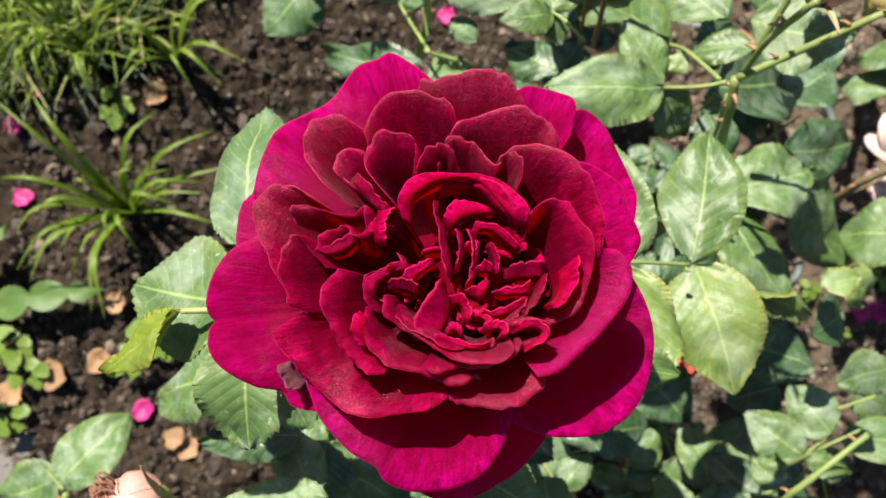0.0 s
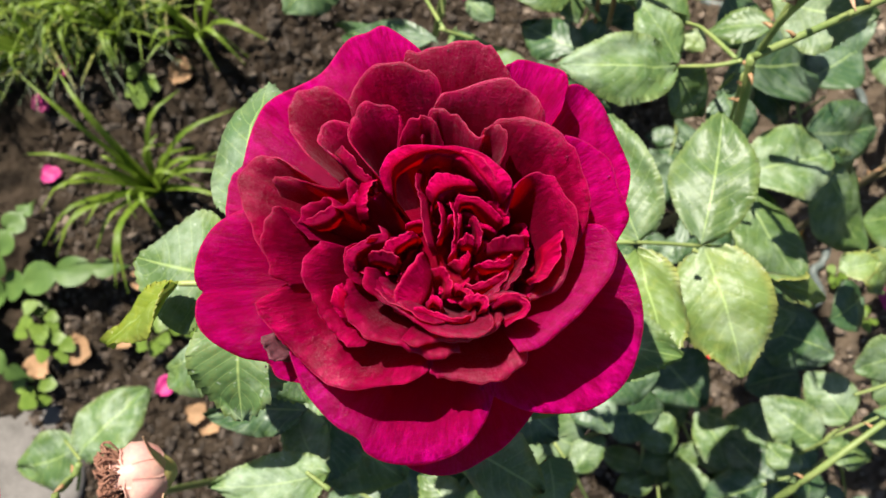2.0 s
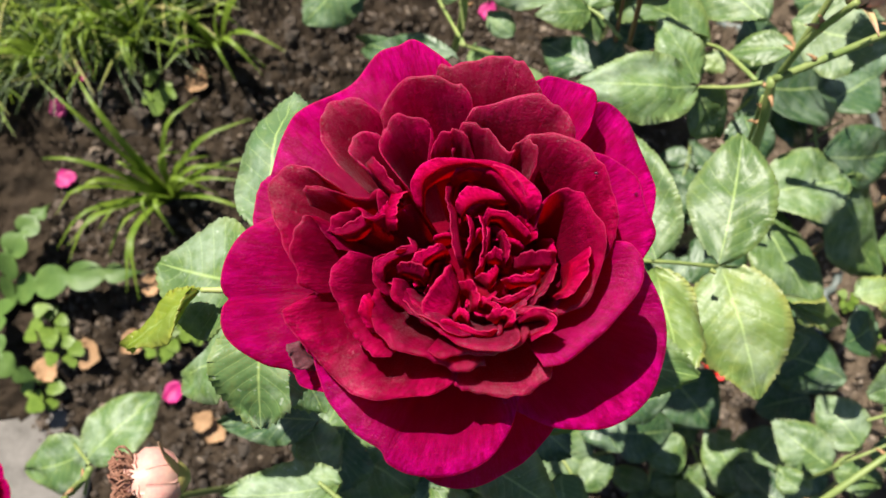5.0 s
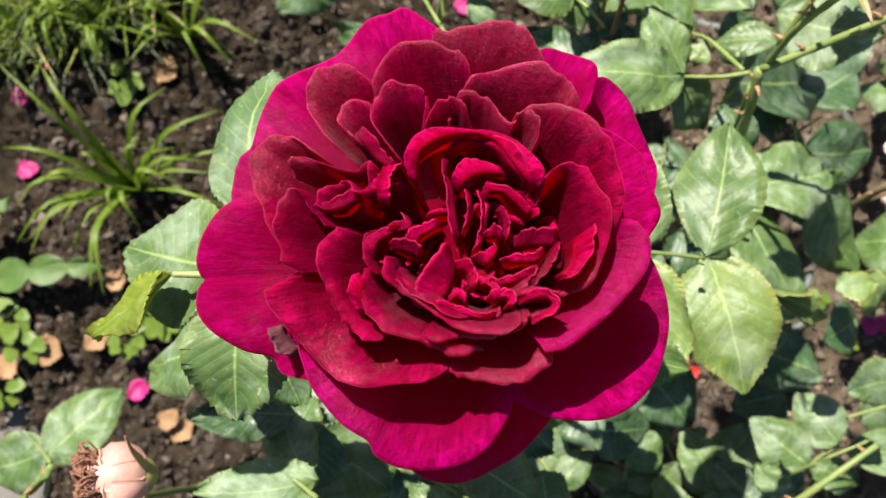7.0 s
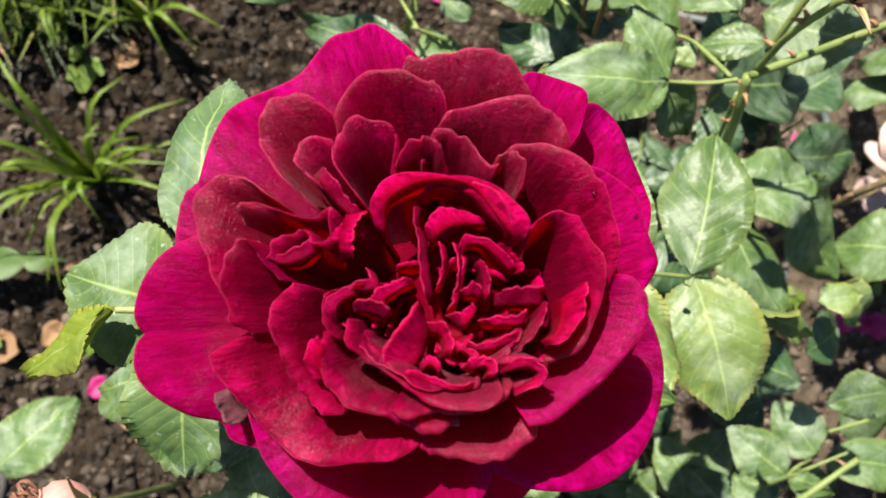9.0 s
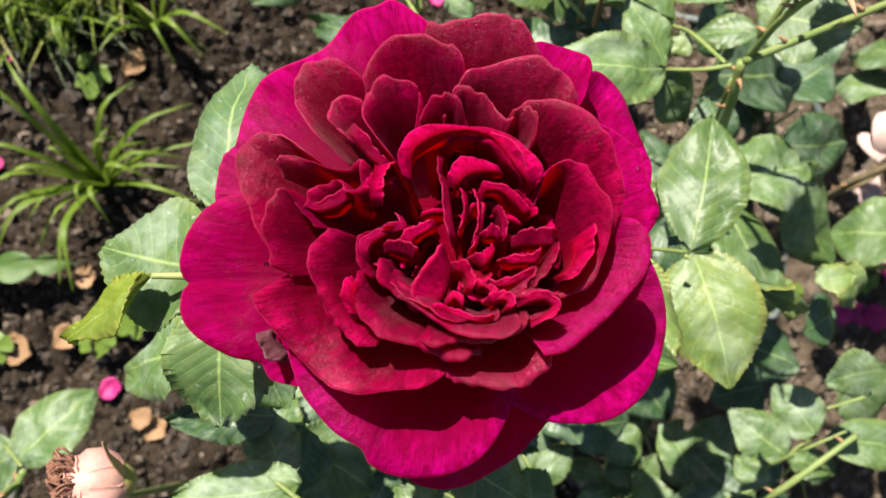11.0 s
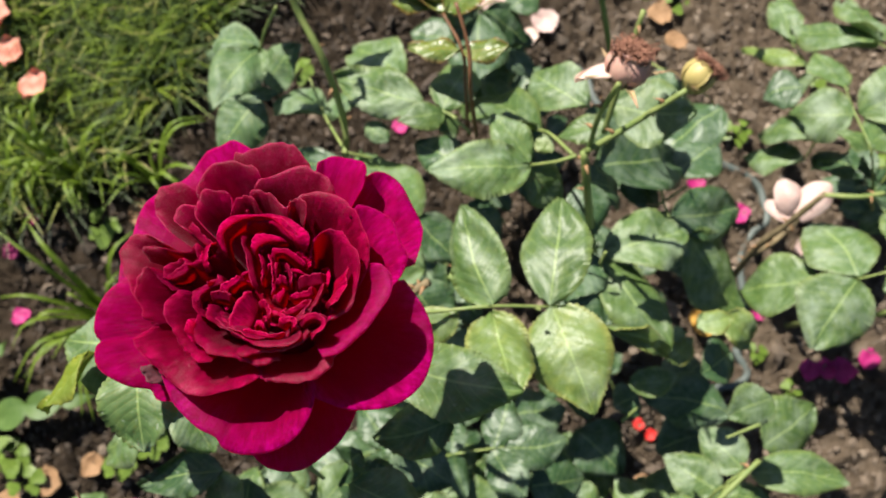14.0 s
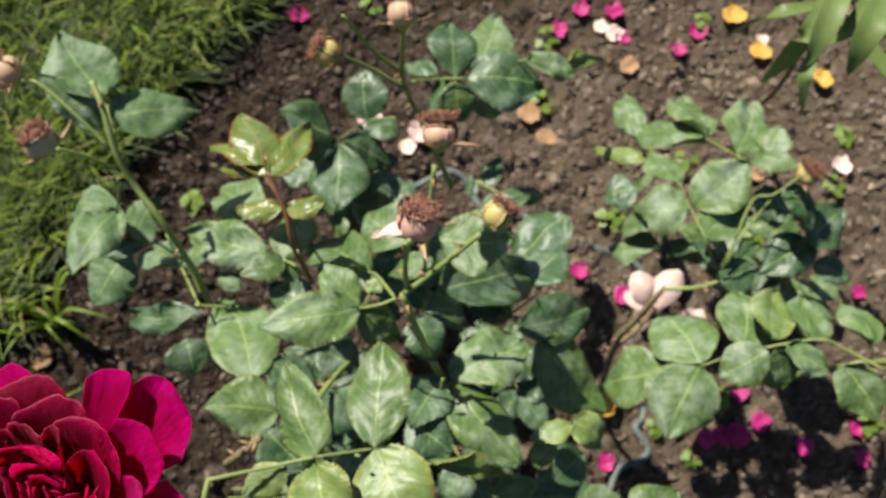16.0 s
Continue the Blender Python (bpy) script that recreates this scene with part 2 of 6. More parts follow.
def soil_material():
    k = Mat("garden_soil", 0.95)
    obj = k.node("TexCoord").outputs["Object"]
    big = k.noise(7.0, 5, 0.6, obj)
    mid = k.noise(55.0, 6, 0.65, obj)
    fine = k.noise(420.0, 5, 0.7, obj)
    c = k.ramp(big, (0.3, (0.024, 0.018, 0.012)), (0.7, (0.068, 0.049, 0.034)))
    c = k.mix(k.ramp(mid, (0.4, (0, 0, 0)), (0.62, (1, 1, 1))), c, (0.07, 0.05, 0.034))
    # paler round patch: the sunlit right side is put into the soil colour
    sunned = k.math("ADD", k.away(obj, (0.62, 0.26, 0.0)), k.math("MULTIPLY", k.math("SUBTRACT", big, 0.5), 0.45))
    c = k.mix(k.ramp(sunned, (0.30, (0.7, 0.7, 0.7)), (0.62, (0, 0, 0))), c, (0.22, 0.165, 0.116))
    # lit crumb tops and crevice shade painted in, following the fine relief
    c = k.mix(k.ramp(fine, (0.55, (0, 0, 0)), (0.72, (1, 1, 1))), c, (0.15, 0.115, 0.08))
    c = k.mix(k.ramp(fine, (0.28, (1, 1, 1)), (0.42, (0, 0, 0))), c, (0.022, 0.015, 0.01))
    turf = k.math("ADD", k.away(obj, (0.35, 0.0, 0.0)), k.math("MULTIPLY", k.math("SUBTRACT", big, 0.5), 0.4))
    grass = k.ramp(k.noise(30.0, 5, 0.7, obj), (0.35, (0.03, 0.055, 0.008)), (0.65, (0.10, 0.16, 0.02)))
    c = k.mix(k.ramp(turf, (0.92, (0, 0, 0)), (1.02, (1, 1, 1))), c, grass)
    k.color(c)
    k.b.inputs["Specular IOR Level"].default_value = 0.1
    k.bump(mid, 1.0, 0.02)
    k.bump(fine, 1.0, 0.007)
    return k.m


soil = soil_material()


# ---- shape helpers ----
def spline(pts, n):
    """n points on a smooth curve through pts."""
    p = [Vector(q) for q in pts]
    if len(p) == 2:
        return [p[0].lerp(p[1], i / (n - 1)) for i in range(n)]
    p = [p[0] * 2 - p[1], *p, p[-1] * 2 - p[-2]]
    out = []
    for i in range(n):
        f = i / (n - 1) * (len(p) - 3)
        k = min(int(f), len(p) - 4)
        t = f - k
        a, b, c, d = p[k : k + 4]
        out.append(0.5 * (2 * b + (c - a) * t + (2 * a - 5 * b + 4 * c - d) * t * t + (3 * b - a - 3 * c + d) * t**3))
    return out


def mesh_of(name, verts, faces, material, smooth=True, uvs=None):
    me = bpy.data.meshes.new(name)
    me.from_pydata([tuple(v) for v in verts], [], faces)
    if uvs:
        layer = me.uv_layers.new(name="UVMap")
        for loop in me.loops:
            layer.data[loop.index].uv = uvs[loop.vertex_index]
    me.materials.append(material)
    if smooth:
        me.polygons.foreach_set("use_smooth", [True] * len(me.polygons))
    me.update()
    return me


def part(name, me, parent, label=""):
    ob = new(name, me)
    ob.parent = parent
    return tagged(ob, label)


def thing(name, place, label, category, group="", kind=""):
    ob = new(name)
    ob.location = place
    return tagged(ob, label, category, group, kind)


def tube(pts, r0, r1, sides=8, n=0, wobble=0.0, seed=0):
    """Verts and faces of a tapered round stem along pts."""
    rng = random.Random(seed)
    line = spline(pts, n or max(6, 5 * len(pts)))
    verts, faces = [], []
    up = Vector((0.31, 0.2, 0.93))
    for i, p in enumerate(line):
        d = (line[min(i + 1, len(line) - 1)] - line[max(i - 1, 0)]).normalized()
        a = d.cross(up if abs(d.dot(up)) < 0.95 else Vector((1, 0, 0))).normalized()
        b = d.cross(a)
        r = r0 + (r1 - r0) * i / (len(line) - 1)
        r *= 1 + wobble * rng.uniform(-1, 1)
        for k in range(sides):
            w = 2 * math.pi * k / sides
            verts.append(p + r * (math.cos(w) * a + math.sin(w) * b))
    for i in range(len(line) - 1):
        for k in range(sides):
            j = (k + 1) % sides
            faces.append((i * sides + k, i * sides + j, (i + 1) * sides + j, (i + 1) * sides + k))
    faces.append(tuple(range(sides))[::-1])
    faces.append(tuple(range((len(line) - 1) * sides, len(line) * sides)))
    return verts, faces


def joined(pieces):
    verts, faces = [], []
    for v, f in pieces:
        o = len(verts)
        verts += list(v)
        faces += [tuple(i + o for i in q) for q in f]
    return verts, faces


def ground_z(x, y):
    """The bed rises gently away from the path and levels out."""
    return -0.095 + 0.165 * math.tanh(y / 1.1) * 1.1 + 0.011 * math.tanh(x)


def lump(x, y):
    v = Vector((x * 9, y * 9, 0.3))
    near = 1 / (1 + (x * x + y * y) / 1.5)
    return near * (0.016 * noise.noise(v) + 0.011 * noise.noise(v * 2.7) + 0.013 * noise.noise(v * 6) + 0.009 * noise.noise(v * 13) + 0.006 * noise.noise(v * 26))


# ---- ground ----
def ground():
    fine = [-0.62 + i * 0.0048 for i in range(320)]
    lo, hi = [], []
    step, a, b = 0.012, fine[0], fine[-1]
    while b < 70:
        a, b, step = a - step, b + step, step * 1.35
        lo.append(a), hi.append(b)
    axis = lo[::-1] + fine + hi
    n = len(axis)
    verts = [(x, y, ground_z(x, y) + lump(x, y)) for y in axis for x in axis]
    faces = [(j * n + i, j * n + i + 1, (j + 1) * n + i + 1, (j + 1) * n + i) for j in range(n - 1) for i in range(n - 1)]
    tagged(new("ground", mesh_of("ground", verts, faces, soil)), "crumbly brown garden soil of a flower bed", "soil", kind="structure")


ground()


def on_ground(x, y, h=0.0):
    return Vector((x, y, ground_z(x, y) + lump(x, y) + h))


# ---- the plants ----
rose_bush = thing("rose_bush", on_ground(0.05, -0.03), "tall rose bush with one open dark crimson bloom", "rose bush", "rose bushes")
main_bush = thing("rose_bush", on_ground(0.16, 0.12), "green rose bush with spent flower heads on its stems", "rose bush", "rose bushes")
right_bush = thing("rose_bush", on_ground(0.34, 0.12), "low rose bush with powdery pale green leaves", "rose bush", "rose bushes")
corner_bush = thing("rose_bush", on_ground(-0.19, -0.12), "small rose bush with a blush spent bloom", "rose bush", "rose bushes")
state = {"bush": None, "stalk": None, "mat": None, "n": 0}


def local(bush, pts):
    return [Vector(p) - bush.location for p in pts]


def spray(bush, mat, line):
    """A leaf stalk, which the leaflets that follow belong to."""
    state["n"] += 1
    v, f = tube(local(bush, line), 0.0011, 0.0008, 7, wobble=0.08, seed=state["n"])
    mt = stem_red if mat is leafr else stem_green
    state.update(bush=bush, mat=mat, stalk=part("leaf_stalk", mesh_of("leaf_stalk", v, f, mt), bush))


def leaflet(base, tip, width, roll=0.0, mat=None):
    """A saw-edged leaflet, folded a little along its midrib, under the latest stalk."""
    state["n"] += 1
    rng = random.Random(state["n"] * 7)
    b, t = Vector(base), Vector(tip)
    axis = t - b
    length = axis.length
    axis.normalize()
    side = axis.cross(Vector((0, 0, 1))).normalized()
    side = Matrix.Rotation(radians(roll + rng.uniform(-20, 20)), 3, axis) @ side
    up = side.cross(axis).normalized()
    teeth = max(9, min(28, int(length / 0.0018)))
    rows = teeth * 2
    cols = 4
    width *= 1.04
    arch, fold = rng.uniform(-0.03, 0.14), rng.uniform(-0.05, 0.28)
    droop, seed = rng.uniform(0.0, 0.2), rng.uniform(0, 50)
    skew, bend = rng.uniform(-0.06, 0.06), rng.uniform(-0.05, 0.05)
    wave_a, wave_n = rng.uniform(0.018, 0.065), rng.uniform(5, 10)
    peak = rng.uniform(0.40, 0.50)
    verts, uvs, faces = [], [], []
    for i in range(rows + 1):
        s = i / rows
        # outline: round at the foot, drawn to a point
        f = s ** (math.log(0.5) / math.log(peak))
        w = (math.sin(math.pi * f) ** 0.66) * (1 - 0.34 * (max(0, s - 0.55) / 0.45) ** 1.4) if 0 < s < 1 else 0.0
        w = max(w, 0.02) * width * 0.5
        bite = [rng.uniform(0.4, 1.5) for _ in (0, 1)]
        for j in range(-cols, cols + 1):
            q = j / cols
            out = w * q
            along = s * length
            if abs(j) == cols:
                tooth = i % 2
                out += math.copysign(0.00055 if tooth else -0.0005, q) * bite[j > 0] * min(1.0, w / 0.006)
                along += (0.0007 if tooth else -0.0003) * bite[j > 0]
            out *= 1.0 + 0.13 * noise.noise(Vector((s * 3.1, (j > 0) * 5.0, seed)))
            z = arch * length * math.sin(math.pi * s) - droop * length * s * s
            z += 0.05 * length * noise.noise(Vector((s * 3.5, q * 1.4, seed + 9))) + 0.018 * length * noise.noise(Vector((s * 9, q * 3.5, seed + 20)))
            z += fold * abs(out) + wave_a * length * math.sin(wave_n * s + j * 1.3) * abs(q)
            z -= 0.35 * out * out / max(width, 1e-4)
            p = b + axis * along + side * (out + skew * length * math.sin(math.pi * s) + bend * length * s * (1 - s)) + up * z
            verts.append(p)
            uvs.append((0.5 + 0.5 * q, s))
    m = 2 * cols + 1
    for i in range(rows):
        for j in range(m - 1):
            faces.append((i * m + j, i * m + j + 1, (i + 1) * m + j + 1, (i + 1) * m + j))
    # underside, a hair below
    half = len(verts)
    verts += [v - up * 0.00045 for v in verts]
    uvs += uvs
    faces += [tuple(k + half for k in q[::-1]) for q in faces]
    ring = [i * m for i in range(rows + 1)] + [i * m + m - 1 for i in range(rows, -1, -1)]
    for a, c in zip(ring, ring[1:] + ring[:1]):
        faces.append((a, c, c + half, a + half))
    me = mesh_of("leaflet", [v - b for v in verts], faces, mat or state["mat"], True, uvs)
    ob = part("leaflet", me, state["stalk"])
    ob.location = b - state["bush"].location


def stem(bush, pts, r0, r1, mat, thorns=0, name="stem"):
    state["n"] += 1
    rng = random.Random(state["n"])
    loc = local(bush, pts)
    v, f = tube(loc, r0 * 0.8, r1 * 0.8, 10, wobble=0.07, seed=state["n"])
    ob = part(name, mesh_of(name, v, f, mat), bush)
    line = spline(loc, 60)
    for _ in range(thorns):
        i = rng.randrange(4, 56)
        d = (line[i + 1] - line[i - 1]).normalized()
        w = Vector((rng.uniform(-1, 1), rng.uniform(-1, 1), rng.uniform(-0.3, 1))).cross(d).normalized()
        p = line[i]
        r = r0 + (r1 - r0) * i / 60
        tv, tf = tube([p + w * r * 0.7, p + w * (r + 0.0022) - d * 0.0006, p + w * (r + 0.0042) - d * 0.0022], 0.0013, 0.00012, 5, 5)
        part("thorn", mesh_of("thorn", tv, tf, thorn_mat), ob)
    return ob


def petal(mat, rim, belly, rise, lip, ruffle, foot):
    """A petal of the bloom: a thin shell swept from its foot to a wavy rim (millimetres from the heart)."""
    state["n"] += 1
    rng = random.Random(state["n"] * 13)
    nu, nv = (36, 13) if mat is core else (64, 20)
    line = spline(rim, nu)
    mid = sum(line, Vector()) / nu
    heart = Vector((0.0, -3.0, 0.0))
    way = Vector((mid.x - heart.x, mid.y - heart.y, 0))
    reach = way.length
    way.normalize()
    small = mat is core
    base = heart + way * (min(5.0, reach * 0.35) if not small else reach * 0.55) + Vector((0, 0, foot if not small else mid.z - 12))
    chord = (line[-1] - line[0])
    chord.z = 0
    ph = [rng.uniform(0, 6.28) for _ in range(4)]
    top, uvs = [], []
    for i in range(nu):
        u = i / (nu - 1)
        c = line[i].copy()
        ends = min(1.0, min(u, 1 - u) / 0.16)
        ends = 1 - ends * ends * (3 - 2 * ends)
        c = c + (base - c) * (0.08 * ends * (0.0 if mat is outer else 1.0))
        spread = 0.12 if not small else 0.55
        b = base + chord * (u - 0.5) * spread
        rise_z = c.z - b.z
        q1 = Vector((b.x + (c.x - b.x) * belly * 0.6, b.y + (c.y - b.y) * belly * 0.6, b.z + rise_z * rise * 0.6))
        q2 = Vector((b.x + (c.x - b.x) * 0.84, b.y + (c.y - b.y) * 0.84, c.z + lip * 1.3))
        r_ = ruffle * (1.35 if mat is inner else 1.0) * (math.sin(u * 5.5 + ph[3]) * 0.4 + math.sin(u * 9 + ph[0]) * 0.5 + math.sin(u * 17 + ph[1]) * 0.22 + math.sin(u * 37 + ph[2]) * 0.05)
        fringe = ruffle * 0.1 * math.sin(u * 27 + ph[3])
        nick = 0.3 * noise.noise(Vector((u * 6, ph[0], ph[2])))
        nick -= (0.1 if small else 0.3) * max(0.0, noise.noise(Vector((u * 7 + 3, ph[3], ph[1]))) - 0.28) * 3
        outw = Vector((c.x - heart.x, c.y - heart.y, 0)).normalized()
        for j in range(nv):
            v = (j / (nv - 1)) ** 0.8
            p = b * (1 - v) ** 3 + q1 * (3 * v * (1 - v) ** 2) + q2 * (3 * v * v * (1 - v)) + c * v**3
            tipw = max(0.0, (v - 0.55) / 0.45)
            p.z += r_ * v**3 * 1.9
            p += outw * (r_ * 0.9 * tipw)
            p += outw * ((fringe + nick) * v**6)
            p.z += 0.5 * nick * v**8
            w3 = noise.noise(Vector((u * 2.6 + ph[0], v * 2.2, ph[1]))) + 0.5 * noise.noise(Vector((u * 6 + ph[2], v * 4, ph[3])))
            pleat = math.sin(u * 15 + 5 * noise.noise(Vector((u * 3, v * 1.5, ph[2]))) + ph[3]) * 0.16 + math.sin(u * 41 + 4 * noise.noise(Vector((u * 5, v * 2, ph[1])))) * 0.04
            if mat is inner:
                ridge = 0.45 - abs(noise.noise(Vector((u * 5.5 + ph[1], v * 2.4, ph[0]))) + 0.4 * noise.noise(Vector((u * 12 + ph[3], v * 5, ph[2]))))
                p.z += 2.4 * ridge * v * (1.25 - v)
                p += outw * (1.5 * ridge * v * v)
            p.z += pleat * min(1.0, v * 1.6) * (0.0 if small else 1.3 if mat is inner else 1.0)
            p.z += (0.5 if small else 2.2) * w3 * v * (1.15 - v) * 1.6
            p += outw * (0.35 if small else 1.3) * w3 * v * (1 - v) * 2
            top.append(p * 0.001)
            uvs.append((u, v))
    faces = [(i * nv + j, (i + 1) * nv + j, (i + 1) * nv + j + 1, i * nv + j + 1) for i in range(nu - 1) for j in range(nv - 1)]
    petal_sheet(mat, top, faces, uvs, nu, nv)


skin = ([], [])


def petal_sheet(mat, top, faces, uvs, nu, nv):
    """Gives a swept sheet its thickness, along the averaged normals, and hangs it on the bloom."""
    nor = [Vector() for _ in top]
    for f in faces:
        fn = (top[f[2]] - top[f[0]]).cross(top[f[3]] - top[f[1]])
        for k in f:
            nor[k] += fn
    half = len(top)
    if bloom.scale.x == 1.0:
        o = len(skin[0])
        skin[0].extend(top)
        skin[1].extend(tuple(k + o for k in f) for f in faces)
    verts = top + [p - n.normalized() * 0.00026 for p, n in zip(top, nor)]
    uvs = uvs + uvs
    faces += [tuple(k + half for k in f[::-1]) for f in faces]
    ring = [i * nv for i in range(nu)] + [(nu - 1) * nv + j for j in range(1, nv)] + [i * nv + nv - 1 for i in range(nu - 2, -1, -1)] + [j for j in range(nv - 2, 0, -1)]
    for a, c in zip(ring, ring[1:] + ring[:1]):
        faces.append((c, a, a + half, c + half))
    part("petal", mesh_of("petal", verts, faces, mat, True, uvs), bloom)


def fold(mat, rim, crest, drop, ruffle):
    """A short petal of the packed heart: its lip runs from the rim over a crest, then dives (millimetres)."""
    state["n"] += 1
    rng = random.Random(state["n"] * 17)
    nu, nv = 52, 16
    edge, ridge = spline(rim, nu), spline(crest, nu)
    ph = [rng.uniform(0, 6.28) for _ in range(4)]
    tilt = rng.uniform(-0.35, 0.95)
    top, uvs = [], []
    for i in range(nu):
        u = i / (nu - 1)
        a, c = edge[i].copy(), ridge[i].copy()
        across = Vector((a.x - c.x, a.y - c.y, 0))
        wide = max(0.5, across.length)
        across.normalize()
        r_ = ruffle * (math.sin(u * 7 + ph[0]) * 0.6 + math.sin(u * 15 + ph[1]) * 0.35 + math.sin(u * 29 + ph[2]) * 0.08)
        a += across * (r_ * 0.35)
        a.z += r_ * 0.8 + (tilt + 0.3 * noise.noise(Vector((u * 4, ph[0], 1.0)))) * wide
        dive = max(0.0, 1 - min(u, 1 - u) / 0.17) ** 2 * 3.0
        a.z -= dive * 1.15
        c.z -= dive
        f1 = c - across * (0.6 + 0.6 * noise.noise(Vector((u * 3, ph[2], 0)))) + Vector((0, 0, -drop * 0.45))
        f2 = c - across * 0.4 + Vector((0, 0, -drop))
        for j in range(nv):
            v = j / (nv - 1)
            if v > 0.5:
                w = (v - 0.5) * 2
                p = c.lerp(a, w)
                p.z += -0.12 * wide * 4 * w * (1 - w) + 0.22 * r_ * math.sin(w * 3.14)
                p.z += 0.9 * (0.4 - abs(noise.noise(Vector((u * 6 + ph[3], w * 1.2, ph[0]))))) * w
                p += across * (0.5 * noise.noise(Vector((u * 11 + ph[2], ph[1], 0.5))) * w * w)
                crease = 0.5 - abs(noise.noise(Vector((u * 8 + ph[1], w * 1.2, ph[3]))))
                p.z += 1.1 * crease * crease * crease * w
            else:
                w = v * 2
                p = f2 * (1 - w) ** 2 + f1 * (2 * w * (1 - w)) + c * w * w
                p += across * (0.5 * noise.noise(Vector((u * 4 + ph[1], w * 2.0, ph[2]))) * (1 - w))
            top.append(p * 0.001)
            uvs.append((u, 0.35 + 0.65 * v))
    faces = [(i * nv + j, (i + 1) * nv + j, (i + 1) * nv + j + 1, i * nv + j + 1) for i in range(nu - 1) for j in range(nv - 1)]
    petal_sheet(mat, top, faces, uvs, nu, nv)


# ---- the crimson bloom ----
HEART = Vector((0, 0, 0.6194))
v, f = [], []
for i in range(15):
    for j in range(40):
        r, w = i / 14 * 0.019, 6.2832 * j / 40
        x, y = r * math.cos(w) + 0.002, r * math.sin(w) - 0.004
        v.append((x, y, 0.0035 - 55.0 * r * r + 0.0028 * noise.noise(Vector((x, y, 0)) * 330) - (0.005 if i < 3 else 0)))
for i in range(14):
    for j in range(40):
        f.append((i * 40 + j, i * 40 + (j + 1) % 40, (i + 1) * 40 + (j + 1) % 40, (i + 1) * 40 + j))
tv, tf = tube([(0, -0.003, -0.034), (0, -0.003, -0.030), (0, -0.003, -0.025), (0, -0.003, -0.02)], 0.004, 0.008, 16, 10)
v, f = joined([(v, f), (tv, tf)])
bloom = part("bloom", mesh_of("bloom", v, f, core), rose_bush, "full crimson rose, quartered and frilled, with magenta outer petals")
bloom.location = HEART - rose_bush.location
petal(outer, [(-48.9, 17.9, -16), (-46.4, 28.6, -15), (-42.6, 34.6, -15), (-32.4, 41.2, -15), (-26.8, 49.1, -16), (-21.6, 51.8, -17), (-18, 54.2, -17), (-12.7, 51.3, -15), (-7.9, 46.7, -13)], .55, .75, 2, .6, -28)
petal(outer, [(-52.6, 4.3, -18), (-52.1, 10.9, -18), (-51.4, 16.1, -18), (-48.5, 19.2, -17)], .55, .7, 1, .3, -28)
petal(outer, [(10.7, 42.8, -12), (14.3, 46.1, -14), (19.1, 46.7, -15), (23.7, 44.1, -14), (25.9, 40.2, -13), (24.6, 33.7, -12)], .55, .7, 2, .5, -28)
petal(outer, [(24.2, 39.8, -17), (29.2, 43.8, -23), (34.4, 43.4, -26), (39.1, 36, -27), (42.4, 28, -27), (42.8, 21.5, -25), (40.1, 10.6, -20)], .55, .75, 2, .5, -28)
petal(outer, [(24, 24.4, -2), (29.2, 23.7, -3), (33.8, 20.7, -4), (35.8, 14.6, -4), (38.4, 8.5, -5), (36.7, 3.1, -5), (32.9, -1.9, -4)], .6, .6, 2, .3, -28)
petal(outer, [(37.5, 3.7, -12), (43.6, -5.6, -17), (45.6, -13.5, -20), (44.3, -20.2, -21), (40.7, -28.3, -20), (32, -34.3, -17), (21.2, -35.2, -15), (13.2, -33, -12), (7.9, -30.7, -9)], .6, .65, 2, .4, -28)
petal(outer, [(-32.8, -24.2, -7), (-29.7, -31.7, -8), (-23.7, -38.5, -9), (-18.1, -42, -10), (-15.9, -45, -11), (-10.1, -47.3, -11), (-2.7, -46.8, -11), (4.9, -42.7, -10), (9.5, -36.2, -9), (11.1, -28.9, -7)], .6, .7, 2, .4, -28)
petal(outer, [(-12.1, -44.6, -26), (-6.8, -49, -30), (0.3, -51, -32), (7.7, -48.6, -31), (15.2, -43.4, -28), (20.5, -36.2, -24), (22.1, -31.9, -20)], .6, .6, 1, .3, -36)
petal(inner, [(-33.6, 13.6, 3), (-36.6, 15.4, 3), (-40.2, 15.5, 3), (-44.3, 12.7, 2), (-44.5, 7.4, 2), (-41.8, 0.9, 2), (-38.5, -4.9, 2), (-36.1, -10, 1)], .7, .3, 0, .8, -22)
petal(inner, [(-35.1, -11.9, 3), (-36.9, -8.6, 4), (-37.8, -3.6, 5), (-37.3, 0.9, 6), (-35, 4.2, 7), (-32.7, 2.1, 6), (-30.8, -1.6, 5)], .7, .3, 0, .3, -22)
petal(inner, [(-38.3, 7.8, 5), (-35.7, 9.2, 6), (-33, 10.3, 7), (-28.9, 9.5, 7), (-24.9, 9.7, 7), (-20.9, 10.3, 7), (-21.9, 6.5, 7)], .8, .3, 1, .7, -20)
petal(inner, [(-33.2, 1.6, 6), (-29.8, 4.8, 7), (-25.8, 6.6, 8), (-23.1, 3.9, 8), (-20.1, 5.4, 8), (-16.1, 6.3, 9), (-15, 8.6, 9)], .8, .3, 1, .8, -20)
petal(inner, [(-26.5, 12.7, 3), (-31.9, 17.7, 4), (-34.8, 22.8, 5), (-33.7, 27.8, 5), (-28.9, 30.6, 5), (-21.7, 29.1, 6)], .7, .35, -0.5, .6, -22)
petal(inner, [(-16.2, 7.6, 8), (-20.9, 12.8, 8), (-26.9, 16.8, 8), (-27.2, 20.1, 8), (-23.7, 22.7, 8), (-20.1, 22.1, 8)], .8, .3, 0, .8, -20)
